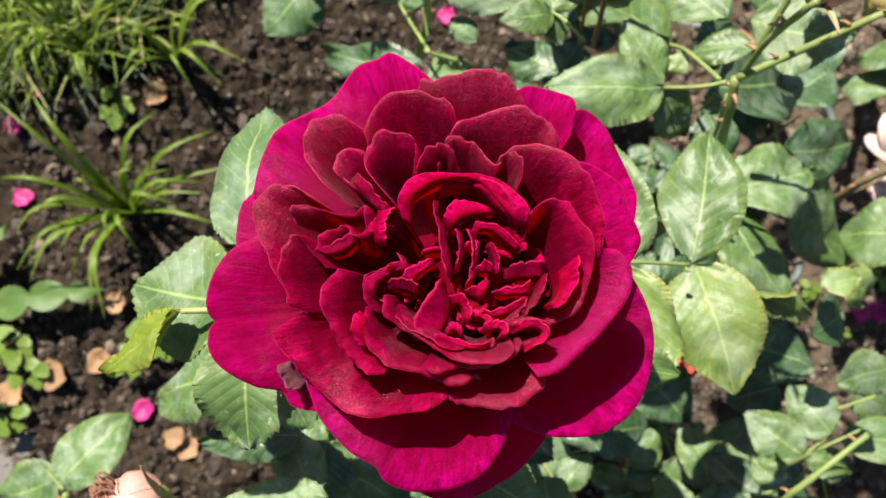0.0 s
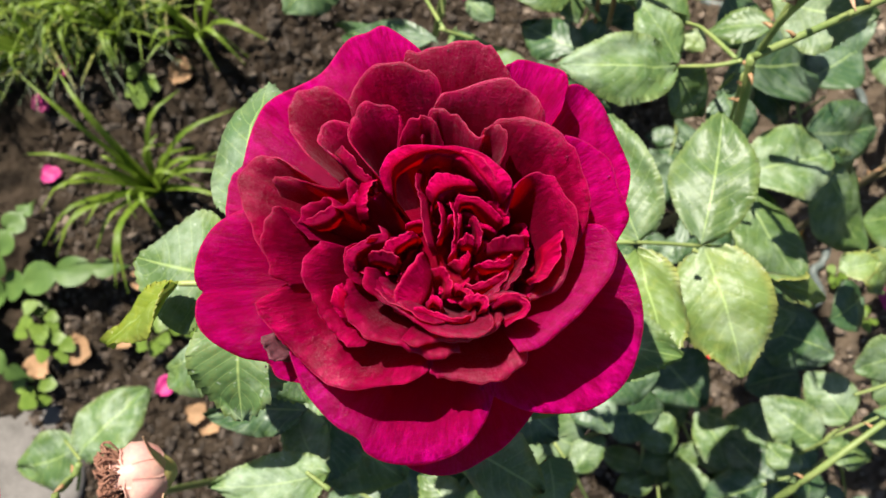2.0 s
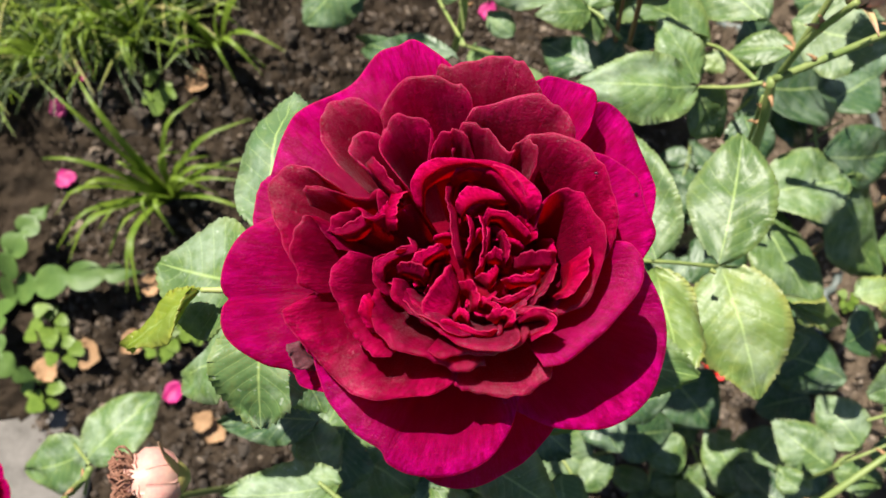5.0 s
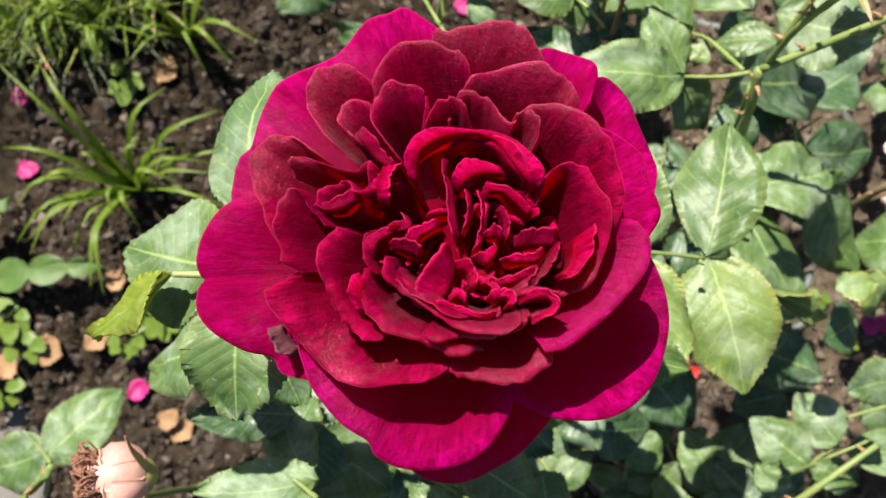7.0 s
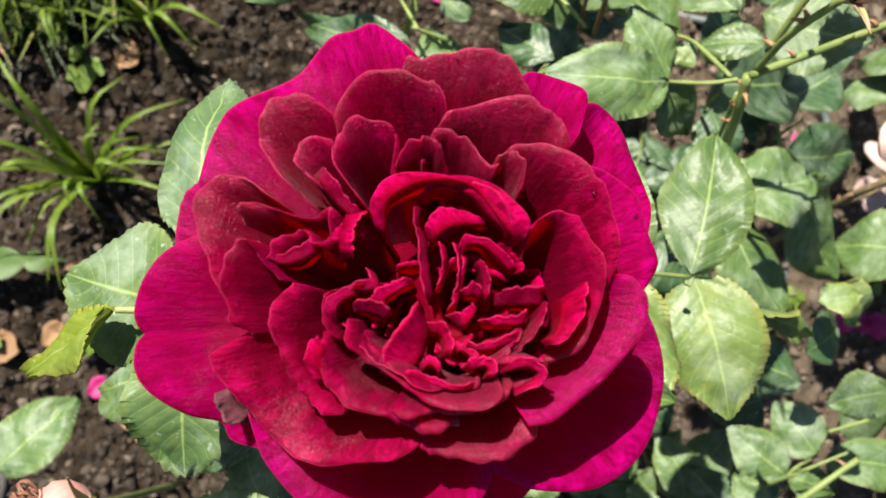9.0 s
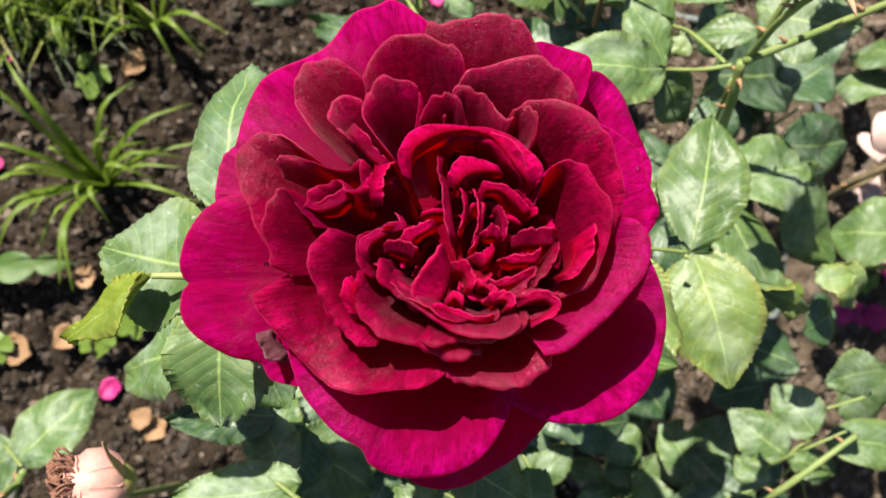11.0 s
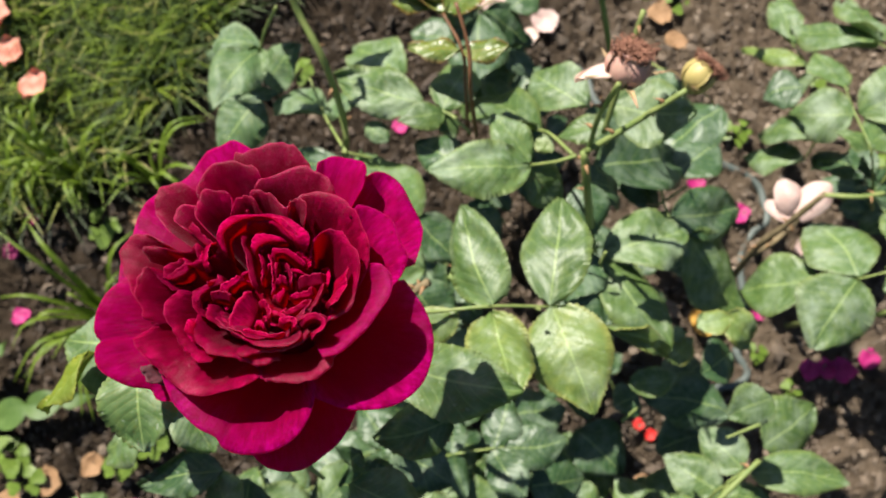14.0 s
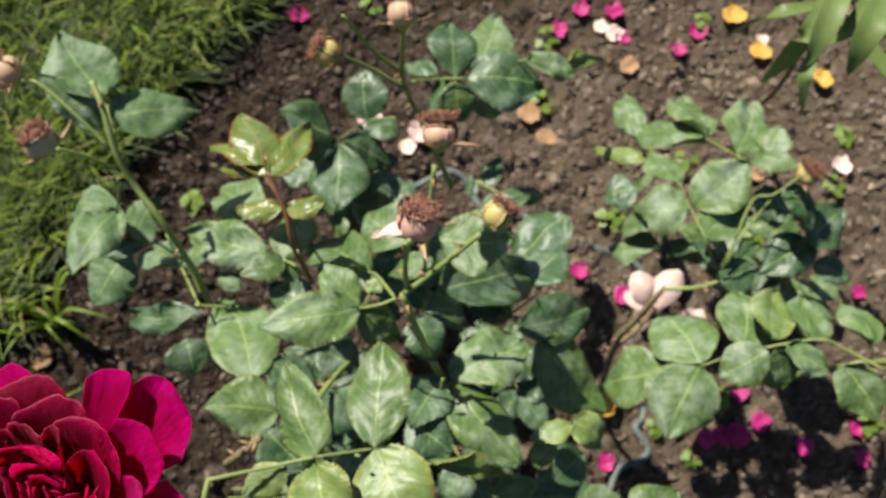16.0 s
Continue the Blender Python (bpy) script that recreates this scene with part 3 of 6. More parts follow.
petal(inner, [(-22.5, 23.2, 8), (-21.7, 28.1, 9), (-17, 32.8, 9), (-10.6, 33.9, 10), (-5.3, 32.7, 10), (-1.7, 28.9, 9)], .7, .4, -1, .5, -22)
petal(inner, [(-15.1, 11, 9), (-21.1, 17.9, 9), (-20.8, 22.6, 10), (-16.7, 24.6, 11), (-11.5, 23.7, 10), (-12.5, 18.2, 9)], .8, .3, 0, .6, -20)
petal(inner, [(-13, 34.6, 9), (-9, 37.3, 11), (-1.5, 38, 13), (4.9, 38.1, 12), (9.9, 35.1, 10), (13.6, 30.1, 9)], .7, .5, -1, .5, -22)
petal(inner, [(-6.3, 22.4, 11), (-3.2, 26.7, 12), (2.1, 29.8, 12), (9.7, 30.4, 12), (15.1, 28.8, 11), (17.6, 25.6, 10), (21.8, 22.1, 8)], .7, .4, -0.5, .6, -22)
petal(inner, [(-11.9, 16.5, 11), (-9.9, 20, 12), (-5.8, 21.7, 13), (-2.3, 20.3, 13)], .8, .3, -0.5, .35, -18)
petal(inner, [(-7.4, 20.1, 12), (-4.1, 24.4, 13), (-0.7, 23.8, 13), (2.4, 20.8, 12), (5.2, 18, 12), (6.3, 20.4, 12)], .8, .3, -0.5, .35, -18)
petal(inner, [(4.1, 18.2, 11), (6.3, 21, 12), (8.8, 21.4, 12), (10.5, 18.4, 11), (9.9, 14.8, 11)], .8, .3, 0, .3, -18)
petal(inner, [(5.8, 19.4, 11), (8.1, 23.4, 11), (12.7, 24, 11), (19.3, 21.2, 10), (23, 18.2, 9), (25.5, 13.2, 8), (27.5, 6.9, 7), (27.2, 1.2, 6), (24.2, -5.8, 5)], .7, .35, 0.5, .5, -22)
petal(inner, [(11.3, 4.6, 10), (12.6, 9.9, 10), (16.4, 12.7, 10), (20.4, 11.9, 9), (23.4, 6.9, 9), (24.8, 1.3, 8), (24.2, -6.2, 8), (21.5, -10.8, 7), (16.9, -14.3, 7)], .8, .3, 1.5, .6, -20)
petal(outer, [(26.4, 3.5, 6), (30.7, 3.5, 5.5), (33.8, 0.1, 5), (33.6, -5.5, 4.5), (29.6, -11.6, 4), (26.1, -16.3, 4), (20.3, -21.4, 4), (14.5, -23, 4)], .65, .6, 1.5, .4, -22)
petal(inner, [(19.1, -22.3, 1), (15, -26, 1), (9.8, -28.5, 1), (3.9, -28.9, 2), (-1.9, -28.4, 3), (-4.9, -26, 4)], .7, .4, 2, .5, -22)
petal(inner, [(-2.5, -28.4, 4), (-7, -29.8, 3), (-14.9, -31.3, 1), (-23, -30.6, 0), (-29, -26.7, -1), (-33.9, -21.7, -1), (-38.5, -16.9, 0), (-38.5, -14.1, 1), (-35.9, -10.7, 2)], .65, .5, 2, .6, -22)
petal(inner, [(-28.1, -1.9, 7), (-28.6, -7.5, 6), (-27.8, -13.1, 5), (-25.3, -17.8, 5), (-20.8, -22.2, 5), (-16.8, -24.1, 5)], .75, .35, 1.5, .6, -21)
petal(inner, [(-22.5, -10.4, 8), (-20.4, -16, 8), (-15.2, -20.8, 8), (-8.4, -23.3, 8), (-2.8, -24.9, 7), (3.4, -24.5, 7)], .8, .3, 2.5, .6, -20)
petal(inner, [(-9, -21.8, 9), (-2.9, -22.3, 9), (4.9, -20.8, 8), (10, -18.5, 8), (12.2, -16.2, 8)], .8, .3, 2.5, .6, -20)
petal(inner, [(7.6, -14.2, 9), (10.2, -12.3, 10), (13.6, -12, 10), (16, -13.4, 9), (14.3, -16.2, 9), (10, -19.1, 8)], .85, .3, 1, .6, -18)
petal(inner, [(-18.8, -12.1, 9), (-20.5, -7.2, 10), (-19.6, -3.8, 10), (-15.7, -3.1, 11), (-12.4, -2.1, 11), (-7.4, -0.7, 12)], .85, .3, 1, 1.2, -18)
petal(inner, [(-17.6, -7.7, 10), (-15.4, -12.7, 10), (-9.7, -17, 10), (-3, -19.5, 10), (3.6, -20, 10), (8.7, -18.1, 9), (9.5, -15.8, 9)], .85, .3, 2, .8, -18)
petal(inner, [(-15.6, -9.7, 8), (-9.8, -14.1, 9), (-3, -17.5, 9), (3.7, -18.4, 9), (7, -15.9, 9)], .85, .3, 1, .9, -17)
petal(outer, [(-43.8, 8.3, -12), (-51.7, 4, -12), (-55.7, -1.4, -13), (-57.2, -7, -14), (-56.6, -10.1, -15), (-55.1, -11.7, -15.5), (-55.8, -14.1, -14), (-55.4, -18, -14), (-52, -21.9, -14), (-45.1, -25.6, -15), (-39.3, -26.6, -16), (-36.8, -29.9, -16), (-30.6, -30.9, -14)], .6, .75, 2.5, .4, -26)
fold(core, [(-13.2, 7.2, 11), (-14.6, 11.2, 13), (-13.2, 14.2, 14), (-9.9, 15.5, 15), (-4.9, 16, 15.5), (-0.5, 16.2, 15.5), (4, 15.6, 15), (8.3, 13.5, 14.5), (11.2, 10.7, 14), (11.7, 8, 13), (9.8, 6.3, 12)], [(-11.9, 6.4, 12), (-12.1, 10.6, 15), (-10.5, 12.5, 15.6), (-7.6, 14.1, 16), (-4, 14.9, 16.2), (-1, 15, 16.2), (2, 14.1, 16), (4.9, 11.2, 15.6), (7.3, 8.7, 15), (9, 7, 13.5), (9.6, 6.1, 12)], 9, .4)
fold(core, [(-1, 15.3, 14), (3.6, 14.5, 14), (7.1, 11.6, 13.5), (8.8, 8.7, 12.5), (8.7, 7, 11)], [(-1, 14.2, 14.2), (1.9, 13.1, 14.4), (4.7, 10.4, 14), (7.2, 8.3, 13), (8.1, 6.7, 11)], 9, .3)
fold(core, [(-6.8, 13.3, 13), (-4.3, 15, 13.5), (-0.4, 14.9, 13.5), (1.3, 14.2, 13)], [(-6.5, 12.5, 13), (-4, 14.3, 13.5), (-0.6, 14.1, 13.5), (1, 13.5, 13)], 9, .3)
fold(core, [(-5.5, 7.7, 10), (-5.2, 9.1, 11), (-3.6, 10.7, 12), (-1.4, 11.2, 12.5), (2, 10.8, 12), (5.2, 9.9, 11)], [(-4.1, 5.8, 11.5), (-2.9, 7.1, 12.6), (-1.3, 8.1, 13), (0.2, 8.6, 13), (2.4, 8.9, 12.4), (5.3, 9.4, 11)], 10, .3)
fold(core, [(-3.2, 6.4, 10), (-2.3, 7.6, 10.6), (-0.7, 8.4, 11), (1.2, 9, 11)], [(-2.1, 5.9, 10.4), (-1.5, 7, 11), (-0.3, 7.8, 11.2), (1.2, 8.3, 11)], 8, .3)
fold(core, [(0.4, 3.8, 8), (0.5, 6.3, 9.5), (1.5, 7.3, 10.4), (4.5, 6.8, 10.4), (7.5, 5.5, 10), (9.9, 3.5, 9), (10.7, 2.1, 8)], [(1.4, 3.7, 8.5), (1.5, 5.3, 10), (2.1, 5.8, 10.8), (4.3, 5.7, 10.8), (6.6, 4.3, 10.2), (9, 2.6, 9), (10, 1.9, 8)], 10, .3)
fold(inner, [(-6.8, 12.7, 11), (-7.6, 8.6, 11), (-6.7, 6.3, 10), (-6.1, 2.6, 9.5), (-5.1, -1.8, 9), (-3.5, -4.2, 8)], [(-6.2, 12.5, 11.3), (-6.8, 8.5, 11.3), (-5.4, 6.3, 10.3), (-4.7, 2.6, 9.8), (-3.7, -1.8, 9), (-2.7, -3.9, 8)], 9, .4)
fold(core, [(-3.7, 6.8, 9.5), (-2.3, 4, 9), (-2.4, 0.6, 8), (-2.8, -2, 7)], [(-3, 6.8, 9.5), (-1.6, 4.1, 9), (-1.7, 0.7, 8), (-2.3, -1.9, 7)], 8, .3)
fold(core, [(-0.9, 6.8, 9), (-0, 4.1, 8.6), (0.5, 0.9, 8), (0.2, -2.8, 6)], [(-0.4, 6.8, 9), (0.6, 4.1, 8.6), (1.2, 0.9, 8), (0.8, -2.8, 6)], 8, .3)
fold(core, [(1.5, 4.8, 8), (1, 1.5, 8), (0.5, -1.7, 6.5), (-0, -5, 5)], [(2, 4.8, 8), (1.7, 1.5, 8), (1.3, -1.7, 6.5), (0.6, -5, 5)], 8, .3)
fold(inner, [(4.1, 4.2, 8), (5.4, 2.1, 8), (6.2, -0.5, 7.5), (5.7, -3.6, 6.5)], [(3.6, 3.7, 8), (4.6, 1.9, 8), (5.2, -0.6, 7.5), (4.8, -3.4, 6.5)], 9, .3)
fold(core, [(1.1, -2, 7), (2.8, -0.7, 8), (4.2, -0.7, 8), (5.4, -2.5, 7)], [(2.1, -2.6, 7.6), (3.3, -2.1, 8), (4.2, -2.3, 8), (5.2, -2.9, 7)], 7, .3)
fold(core, [(-0.6, -5.3, 5), (1.9, -5.1, 7), (3, -4.1, 7.5), (3.9, -3, 8)], [(2.3, -7.7, 7), (3, -6.7, 7.8), (3.9, -5.3, 8), (4.3, -3.7, 8)], 7, .4)
fold(core, [(4.9, -6.3, 7), (7.8, -5.7, 8.5), (10.6, -5.2, 9), (12.8, -4, 9.5)], [(6, -7, 7.6), (8.4, -6.9, 9), (11.2, -6.6, 9.4), (13, -5.4, 9.5)], 8, .5)
fold(core, [(2.4, -9.7, 6), (5.8, -10.3, 8), (9, -8.9, 9), (11.7, -7.2, 9.5)], [(3, -10.4, 6.4), (6.1, -11.2, 8.4), (9.6, -9.9, 9.4), (12.2, -8.3, 9.5)], 8, .5)
fold(inner, [(7.4, -1.5, 8), (9.3, -1.1, 9), (12.1, -0.3, 9.6), (15.8, 0.1, 10)], [(7.3, -3.2, 6), (9.7, -3.4, 7.5), (12.6, -3.2, 8.5), (15.6, -2.9, 9)], 9, .5)
fold(inner, [(16, -2, 10.6), (14.7, -5.9, 10.4), (13.4, -8.8, 10), (10.8, -12.2, 9)], [(15.1, -2.4, 10.2), (13.6, -5.9, 10), (12.1, -8.6, 9.6), (9.7, -11.5, 8.6)], 9, .4)
fold(inner, [(12.3, -6.3, 9.6), (10.7, -9.8, 9.4), (8.8, -12.3, 9), (7, -13.4, 8.5)], [(11.3, -6.3, 9), (9.7, -9.5, 9), (7.9, -11.6, 8.6), (6.2, -12.7, 8)], 9, .4)
fold(core, [(21.9, 1.3, 9), (21.6, -3.8, 9), (19.2, -8.2, 9), (16.3, -10, 9)], [(18.3, -1.6, 10), (18.1, -5.3, 10.4), (17, -7.8, 10.4), (15.4, -9.1, 9.6)], 9, .4)
fold(core, [(7.7, -13.9, 9), (11, -12.5, 10), (13.8, -12.3, 10.4), (16.1, -14.1, 10), (14.8, -16.5, 9.4), (11.5, -18.1, 9)], [(8.9, -14.9, 9.4), (11.1, -13.8, 10.4), (13.3, -13.6, 10.8), (14.7, -14.5, 10.2), (13.6, -15.9, 9.6), (11, -17.1, 9)], 9, .6)
fold(core, [(-5.8, -3.6, 9), (-6.9, -6.3, 9.5), (-9, -9.5, 9.6), (-10.8, -12.3, 9), (-10.8, -16, 8.6)], [(-3.5, -7.4, 6), (-3.8, -10, 6.6), (-4.6, -12.6, 7), (-5.7, -14.5, 7.4), (-6.9, -16.2, 8)], 6, .5)
fold(core, [(-13, -4.8, 10), (-12.6, -3.3, 10.6), (-10.2, -1.6, 11), (-6.9, -0.7, 11.4)], [(-10.4, -6.9, 10), (-10.9, -4.6, 11), (-9.3, -3, 11.4), (-6.6, -1.3, 11.4)], 7, .5)
fold(inner, [(-19.2, -9.5, 10), (-20.6, -6.2, 10.6), (-19.1, -3.7, 11), (-16.2, -2.1, 11.4), (-13.5, -1.4, 11.8), (-14.6, 0.9, 12)], [(-18.3, -8.7, 10.6), (-18.6, -6.3, 11.2), (-17.4, -4.8, 11.4), (-15, -3.6, 11.8), (-12.3, -2.6, 12), (-12.9, 0.1, 12)], 10, .8)
fold(inner, [(-16.6, -5.5, 9.6), (-14.1, -4.7, 10), (-11.3, -5.2, 10.2), (-9.5, -6.6, 10)], [(-16.4, -6.7, 8.6), (-13.8, -6.5, 9.4), (-11.6, -6.9, 9.6), (-10.3, -7.7, 9.4)], 9, .6)
fold(inner, [(-18, -8.2, 9), (-15.9, -11.1, 9), (-12.6, -13.8, 8.6), (-8.9, -15.5, 8.6), (-4.1, -16.6, 9)], [(-17, -7.6, 8), (-14.7, -9.9, 7.6), (-11.4, -12.3, 7.4), (-7.9, -13.9, 7.6), (-3.8, -15.4, 8)], 10, .6)
fold(core, [(-3.7, -7.3, 7), (-1, -7.5, 8.4), (0.6, -9.8, 8.4), (0.3, -13, 8)], [(-3, -8.7, 7), (-1.6, -9, 8), (-0.7, -10.3, 8), (-0.9, -13, 7.6)], 8, .7)
fold(core, [(0.3, -11.3, 7.6), (2, -10.4, 8.6), (4.3, -11.3, 9), (5.8, -13.2, 8.6)], [(1.1, -12.2, 8), (2.2, -11.6, 9), (3.7, -12.5, 9.2), (4.6, -14, 8.8)], 8, .9)
fold(core, [(2.5, -14.5, 8.6), (4.3, -12.7, 9.2), (6.5, -12.2, 9.6), (8, -13.7, 9.4), (7.3, -15.7, 9)], [(3.8, -15, 9), (4.8, -14.1, 9.6), (6.1, -13.8, 9.8), (6.7, -14.6, 9.4), (6, -16, 9)], 8, 1.1)
fold(core, [(-7.7, -16.8, 9), (-5.3, -15.4, 9), (-2.4, -16.1, 9.4), (0.9, -16.9, 9.6), (4.8, -16.9, 9.4)], [(-7, -17.8, 9), (-4.6, -16.7, 9.4), (-2.2, -17.3, 9.8), (1, -18, 9.8), (4.3, -17.8, 9.4)], 8, 1)
fold(core, [(-4.8, -14.2, 8), (-3.1, -12.7, 8.6), (-1.7, -13.6, 8.8), (-0.2, -15.5, 8.8)], [(-4.1, -15.3, 8.4), (-3, -14.2, 9), (-1.9, -14.8, 9), (-1, -16.1, 8.8)], 8, .9)
fold(core, [(-21.8, -10.6, 8), (-23, -13.3, 8), (-22.4, -16.3, 7.4), (-20.5, -18.3, 7)], [(-20.1, -12.3, 8.6), (-20.6, -14.6, 8.8), (-20, -16.8, 8.2), (-18.9, -18.2, 7.6)], 9, .6)
fold(core, [(-15.1, 10.1, 10), (-16.5, 7.5, 10), (-17.2, 4.8, 9.4), (-16.8, 2.3, 9)], [(-18.5, 10.9, 8), (-19, 7.5, 8.4), (-19.3, 5, 8), (-18.5, 2.5, 8)], 8, .5)
fold(inner, [(-23.5, 18, 9), (-20.6, 14.2, 9.6), (-17.8, 11.6, 10), (-15.1, 9.8, 10.4)], [(-24.6, 16.5, 8.4), (-21.8, 12.9, 8.8), (-18.8, 10.1, 9.2), (-16, 8.5, 9.6)], 8, .8)
fold(core, [(-21.5, 6.1, 8), (-19.4, 7.5, 8.6), (-18.2, 6.1, 8.8), (-16.7, 3.8, 9)], [(-21, 4.6, 7.6), (-19.4, 5.7, 8), (-18.5, 4.6, 8.2), (-17.5, 2.7, 8.4)], 8, 1)
fold(inner, [(-33.5, 4.6, 4), (-29.7, 2.3, 6), (-25.7, 3.8, 7), (-22.3, 6.2, 7.6)], [(-32.4, 2.7, 4), (-28.7, 0.8, 6), (-25, 1.8, 6.6), (-22.1, 3.9, 7.2)], 9, .9)
fold(blight, [(-39.3, -21.6, -6), (-38.5, -23.9, -7), (-36.7, -26.2, -8.5), (-34, -26.6, -10)], [(-37.3, -20.5, -7), (-36.2, -22.6, -8), (-34.8, -24.2, -9.5), (-33, -25.1, -11)], 5, .6)

# short crowded petals that fill the heart between the folds
crowd = random.Random(21)
for k in range(20):
    w = crowd.uniform(0, 6.28)
    r = 3.0 + 12.5 * math.sqrt(crowd.random())
    cx, cy = 2 + r * math.cos(w), -5 + r * math.sin(w)
    half_w, turn = crowd.uniform(3.0, 6.0), w + math.pi / 2 + crowd.uniform(-0.7, 0.7)
    lift = crowd.uniform(1.5, 6.5) + 2.0 * (cy > 4)
    bow = crowd.uniform(0.2, 1.6)
    petal(core, [(cx + q * half_w * math.cos(turn) + (1 - q * q) * bow * math.cos(w), cy + q * half_w * math.sin(turn) + (1 - q * q) * bow * math.sin(w), lift + crowd.uniform(-1, 1)) for q in (-1, -0.5, 0, 0.5, 1)], 0.9, 0.3, crowd.uniform(1, 2.5), crowd.uniform(0.5, 1.2), -12)

petals_tree = BVHTree.FromPolygons(skin[0], skin[1])


def droplet(x, y, z, r):
    """A bead of water on a petal (millimetres from the heart)."""
    bm = bmesh.new()
    bmesh.ops.create_uvsphere(bm, u_segments=12, v_segments=8, radius=r * 0.001)
    for q in bm.verts:
        q.co.z *= 0.7
    me = bpy.data.meshes.new("water_drop")
    bm.to_mesh(me)
    bm.free()
    me.materials.append(water)
    me.polygons.foreach_set("use_smooth", [True] * len(me.polygons))
    ob = part("water_drop", me, bloom, "clear bead of water")
    hit = petals_tree.ray_cast(Vector((x * 0.001, y * 0.001, 0.05)), Vector((0, 0, -1)))[0]
    ob.location = (hit or Vector((x, y, z)) * 0.001) + Vector((0, 0, 0.0004 * r))


water = Mat("water", 0.16).m
water.node_tree.nodes["Principled BSDF"].inputs["Transmission Weight"].default_value = 1.0
water.node_tree.nodes["Principled BSDF"].inputs["IOR"].default_value = 1.33
droplet(33.9, 16.1, 1.2, 0.45)
droplet(22.9, 16.5, 10, 0.48)
droplet(-2.1, 36.9, 13.5, 0.30)
droplet(-39.9, -6.5, -6.5, 0.45)
droplet(-40.3, -5.1, -6.5, 0.21)
droplet(-44.8, -2.7, -7.5, 0.18)
droplet(-44.2, -4.0, -7.5, 0.17)
droplet(-43.2, -1.1, -7.5, 0.15)
droplet(-44.7, -6.7, -8, 0.18)
droplet(-47.3, -4.3, -8, 0.13)
droplet(-45.8, -12.7, -9.5, 0.15)
droplet(-39.1, -27.6, -13, 0.27)
droplet(8.5, -13.2, 10.5, 0.24)
droplet(9.4, -15.7, 10, 0.24)
droplet(4.3, -4.5, 9.5, 0.21)
droplet(26.2, 1.0, 7, 0.21)
droplet(-5.3, 29.4, 10.5, 0.18)
droplet(-7.0, 28.2, 10.5, 0.15)
droplet(-23.7, 36.5, -4, 0.15)
droplet(11.4, -28.9, 1.5, 0.18)
droplet(-45.0, -2.1, -12, 0.17)
droplet(-40.7, -4.6, -12, 0.17)
droplet(-46.5, -6.4, -12, 0.17)
droplet(-48.2, -8.8, -12, 0.17)
droplet(-47.0, -11.0, -12, 0.17)
droplet(-51.9, -9.8, -12, 0.17)
droplet(-50.1, -13.0, -12, 0.17)
droplet(-44.7, -16.5, -12, 0.17)
droplet(-49.5, -5.8, -12, 0.17)
droplet(-42.9, -9.3, -12, 0.17)
droplet(-50.4, -17.1, -12, 0.17)
droplet(-43.1, -14.3, -12, 0.17)
droplet(-46.8, -20.1, -12, 0.17)

# a second, half-hidden bloom low at the bed's edge
first = bloom
bloom = part("bloom", first.data.copy(), corner_bush, "dark crimson rose low in the bush")
bloom.location = Vector((-0.205, -0.083, 0.42)) - corner_bush.location
bloom.scale = (0.55, 0.55, 0.55)
for ring, (count, radius, height) in enumerate(((6, 34, -8), (6, 26, 2), (5, 17, 7), (4, 9, 9))):
    for k in range(count):
        w = 6.2832 * (k + 0.5 * ring) / count
        half = 3.6 / count
        petal(outer if ring == 0 else inner, [(radius * math.cos(w + half * q) * (1.08 - 0.12 * q * q), radius * math.sin(w + half * q) * (1.08 - 0.12 * q * q), height) for q in (-1, -0.5, 0, 0.5, 1)], 0.7, 0.5, 1.5, 0.6, -22)
bloom = first

# ---- stems ----
stem(rose_bush, [on_ground(0.05, -0.03), (0.045, 0.0, 0.2), (0.015, 0.005, 0.42), (0.002, -0.003, 0.54), (0, -0.003, 0.588)], 0.0045, 0.0026, stem_green, 14)
stem(rose_bush, [(0.021, 0.025, 0.475), (0.018, 0.016, 0.472), (0.013, 0.004, 0.455)], 0.0016, 0.0024, stem_green)
stem(main_bush, [(0.015, 0.046, 0.4), (0.032, 0.043, 0.44), (0.044, 0.046, 0.455)], 0.003, 0.0026, wood, 4)
stem(main_bush, [(0.152, 0.094, 0.3), (0.144, 0.095, 0.36), (0.133, 0.106, 0.42), (0.128, 0.117, 0.445)], 0.0032, 0.0026, stem_green, 5)
stem(main_bush, [on_ground(0.16, 0.12), (0.159, 0.098, 0.18), (0.152, 0.094, 0.3)], 0.0055, 0.0034, wood, 8)
stem(main_bush, [(0.131, 0.119, 0.445), (0.131, 0.122, 0.475), (0.134, 0.121, 0.51)], 0.0021, 0.0017, stem_green, 3)
stem(main_bush, [(0.129, 0.117, 0.445), (0.148, 0.123, 0.46), (0.173, 0.13, 0.485)], 0.0023, 0.0018, stem_green, 3)
stem(main_bush, [(0.143, 0.135, 0.43), (0.148, 0.151, 0.465), (0.154, 0.169, 0.495)], 0.002, 0.0017, stem_green, 2)
stem(main_bush, [(0.075, 0.149, 0.4), (0.07, 0.152, 0.45), (0.069, 0.167, 0.468), (0.063, 0.187, 0.48)], 0.0016, 0.0012, stem_red)
stem(main_bush, [(-0.011, 0.183, 0.3), (-0.007, 0.185, 0.36), (-0.014, 0.2, 0.405), (-0.026, 0.22, 0.425), (-0.031, 0.233, 0.445), (-0.032, 0.253, 0.465), (-0.036, 0.267, 0.472)], 0.0028, 0.0024, stem_green, 6)
stem(main_bush, [(-0.034, 0.228, 0.433), (-0.044, 0.224, 0.46), (-0.054, 0.222, 0.475)], 0.0014, 0.0013, stem_green)
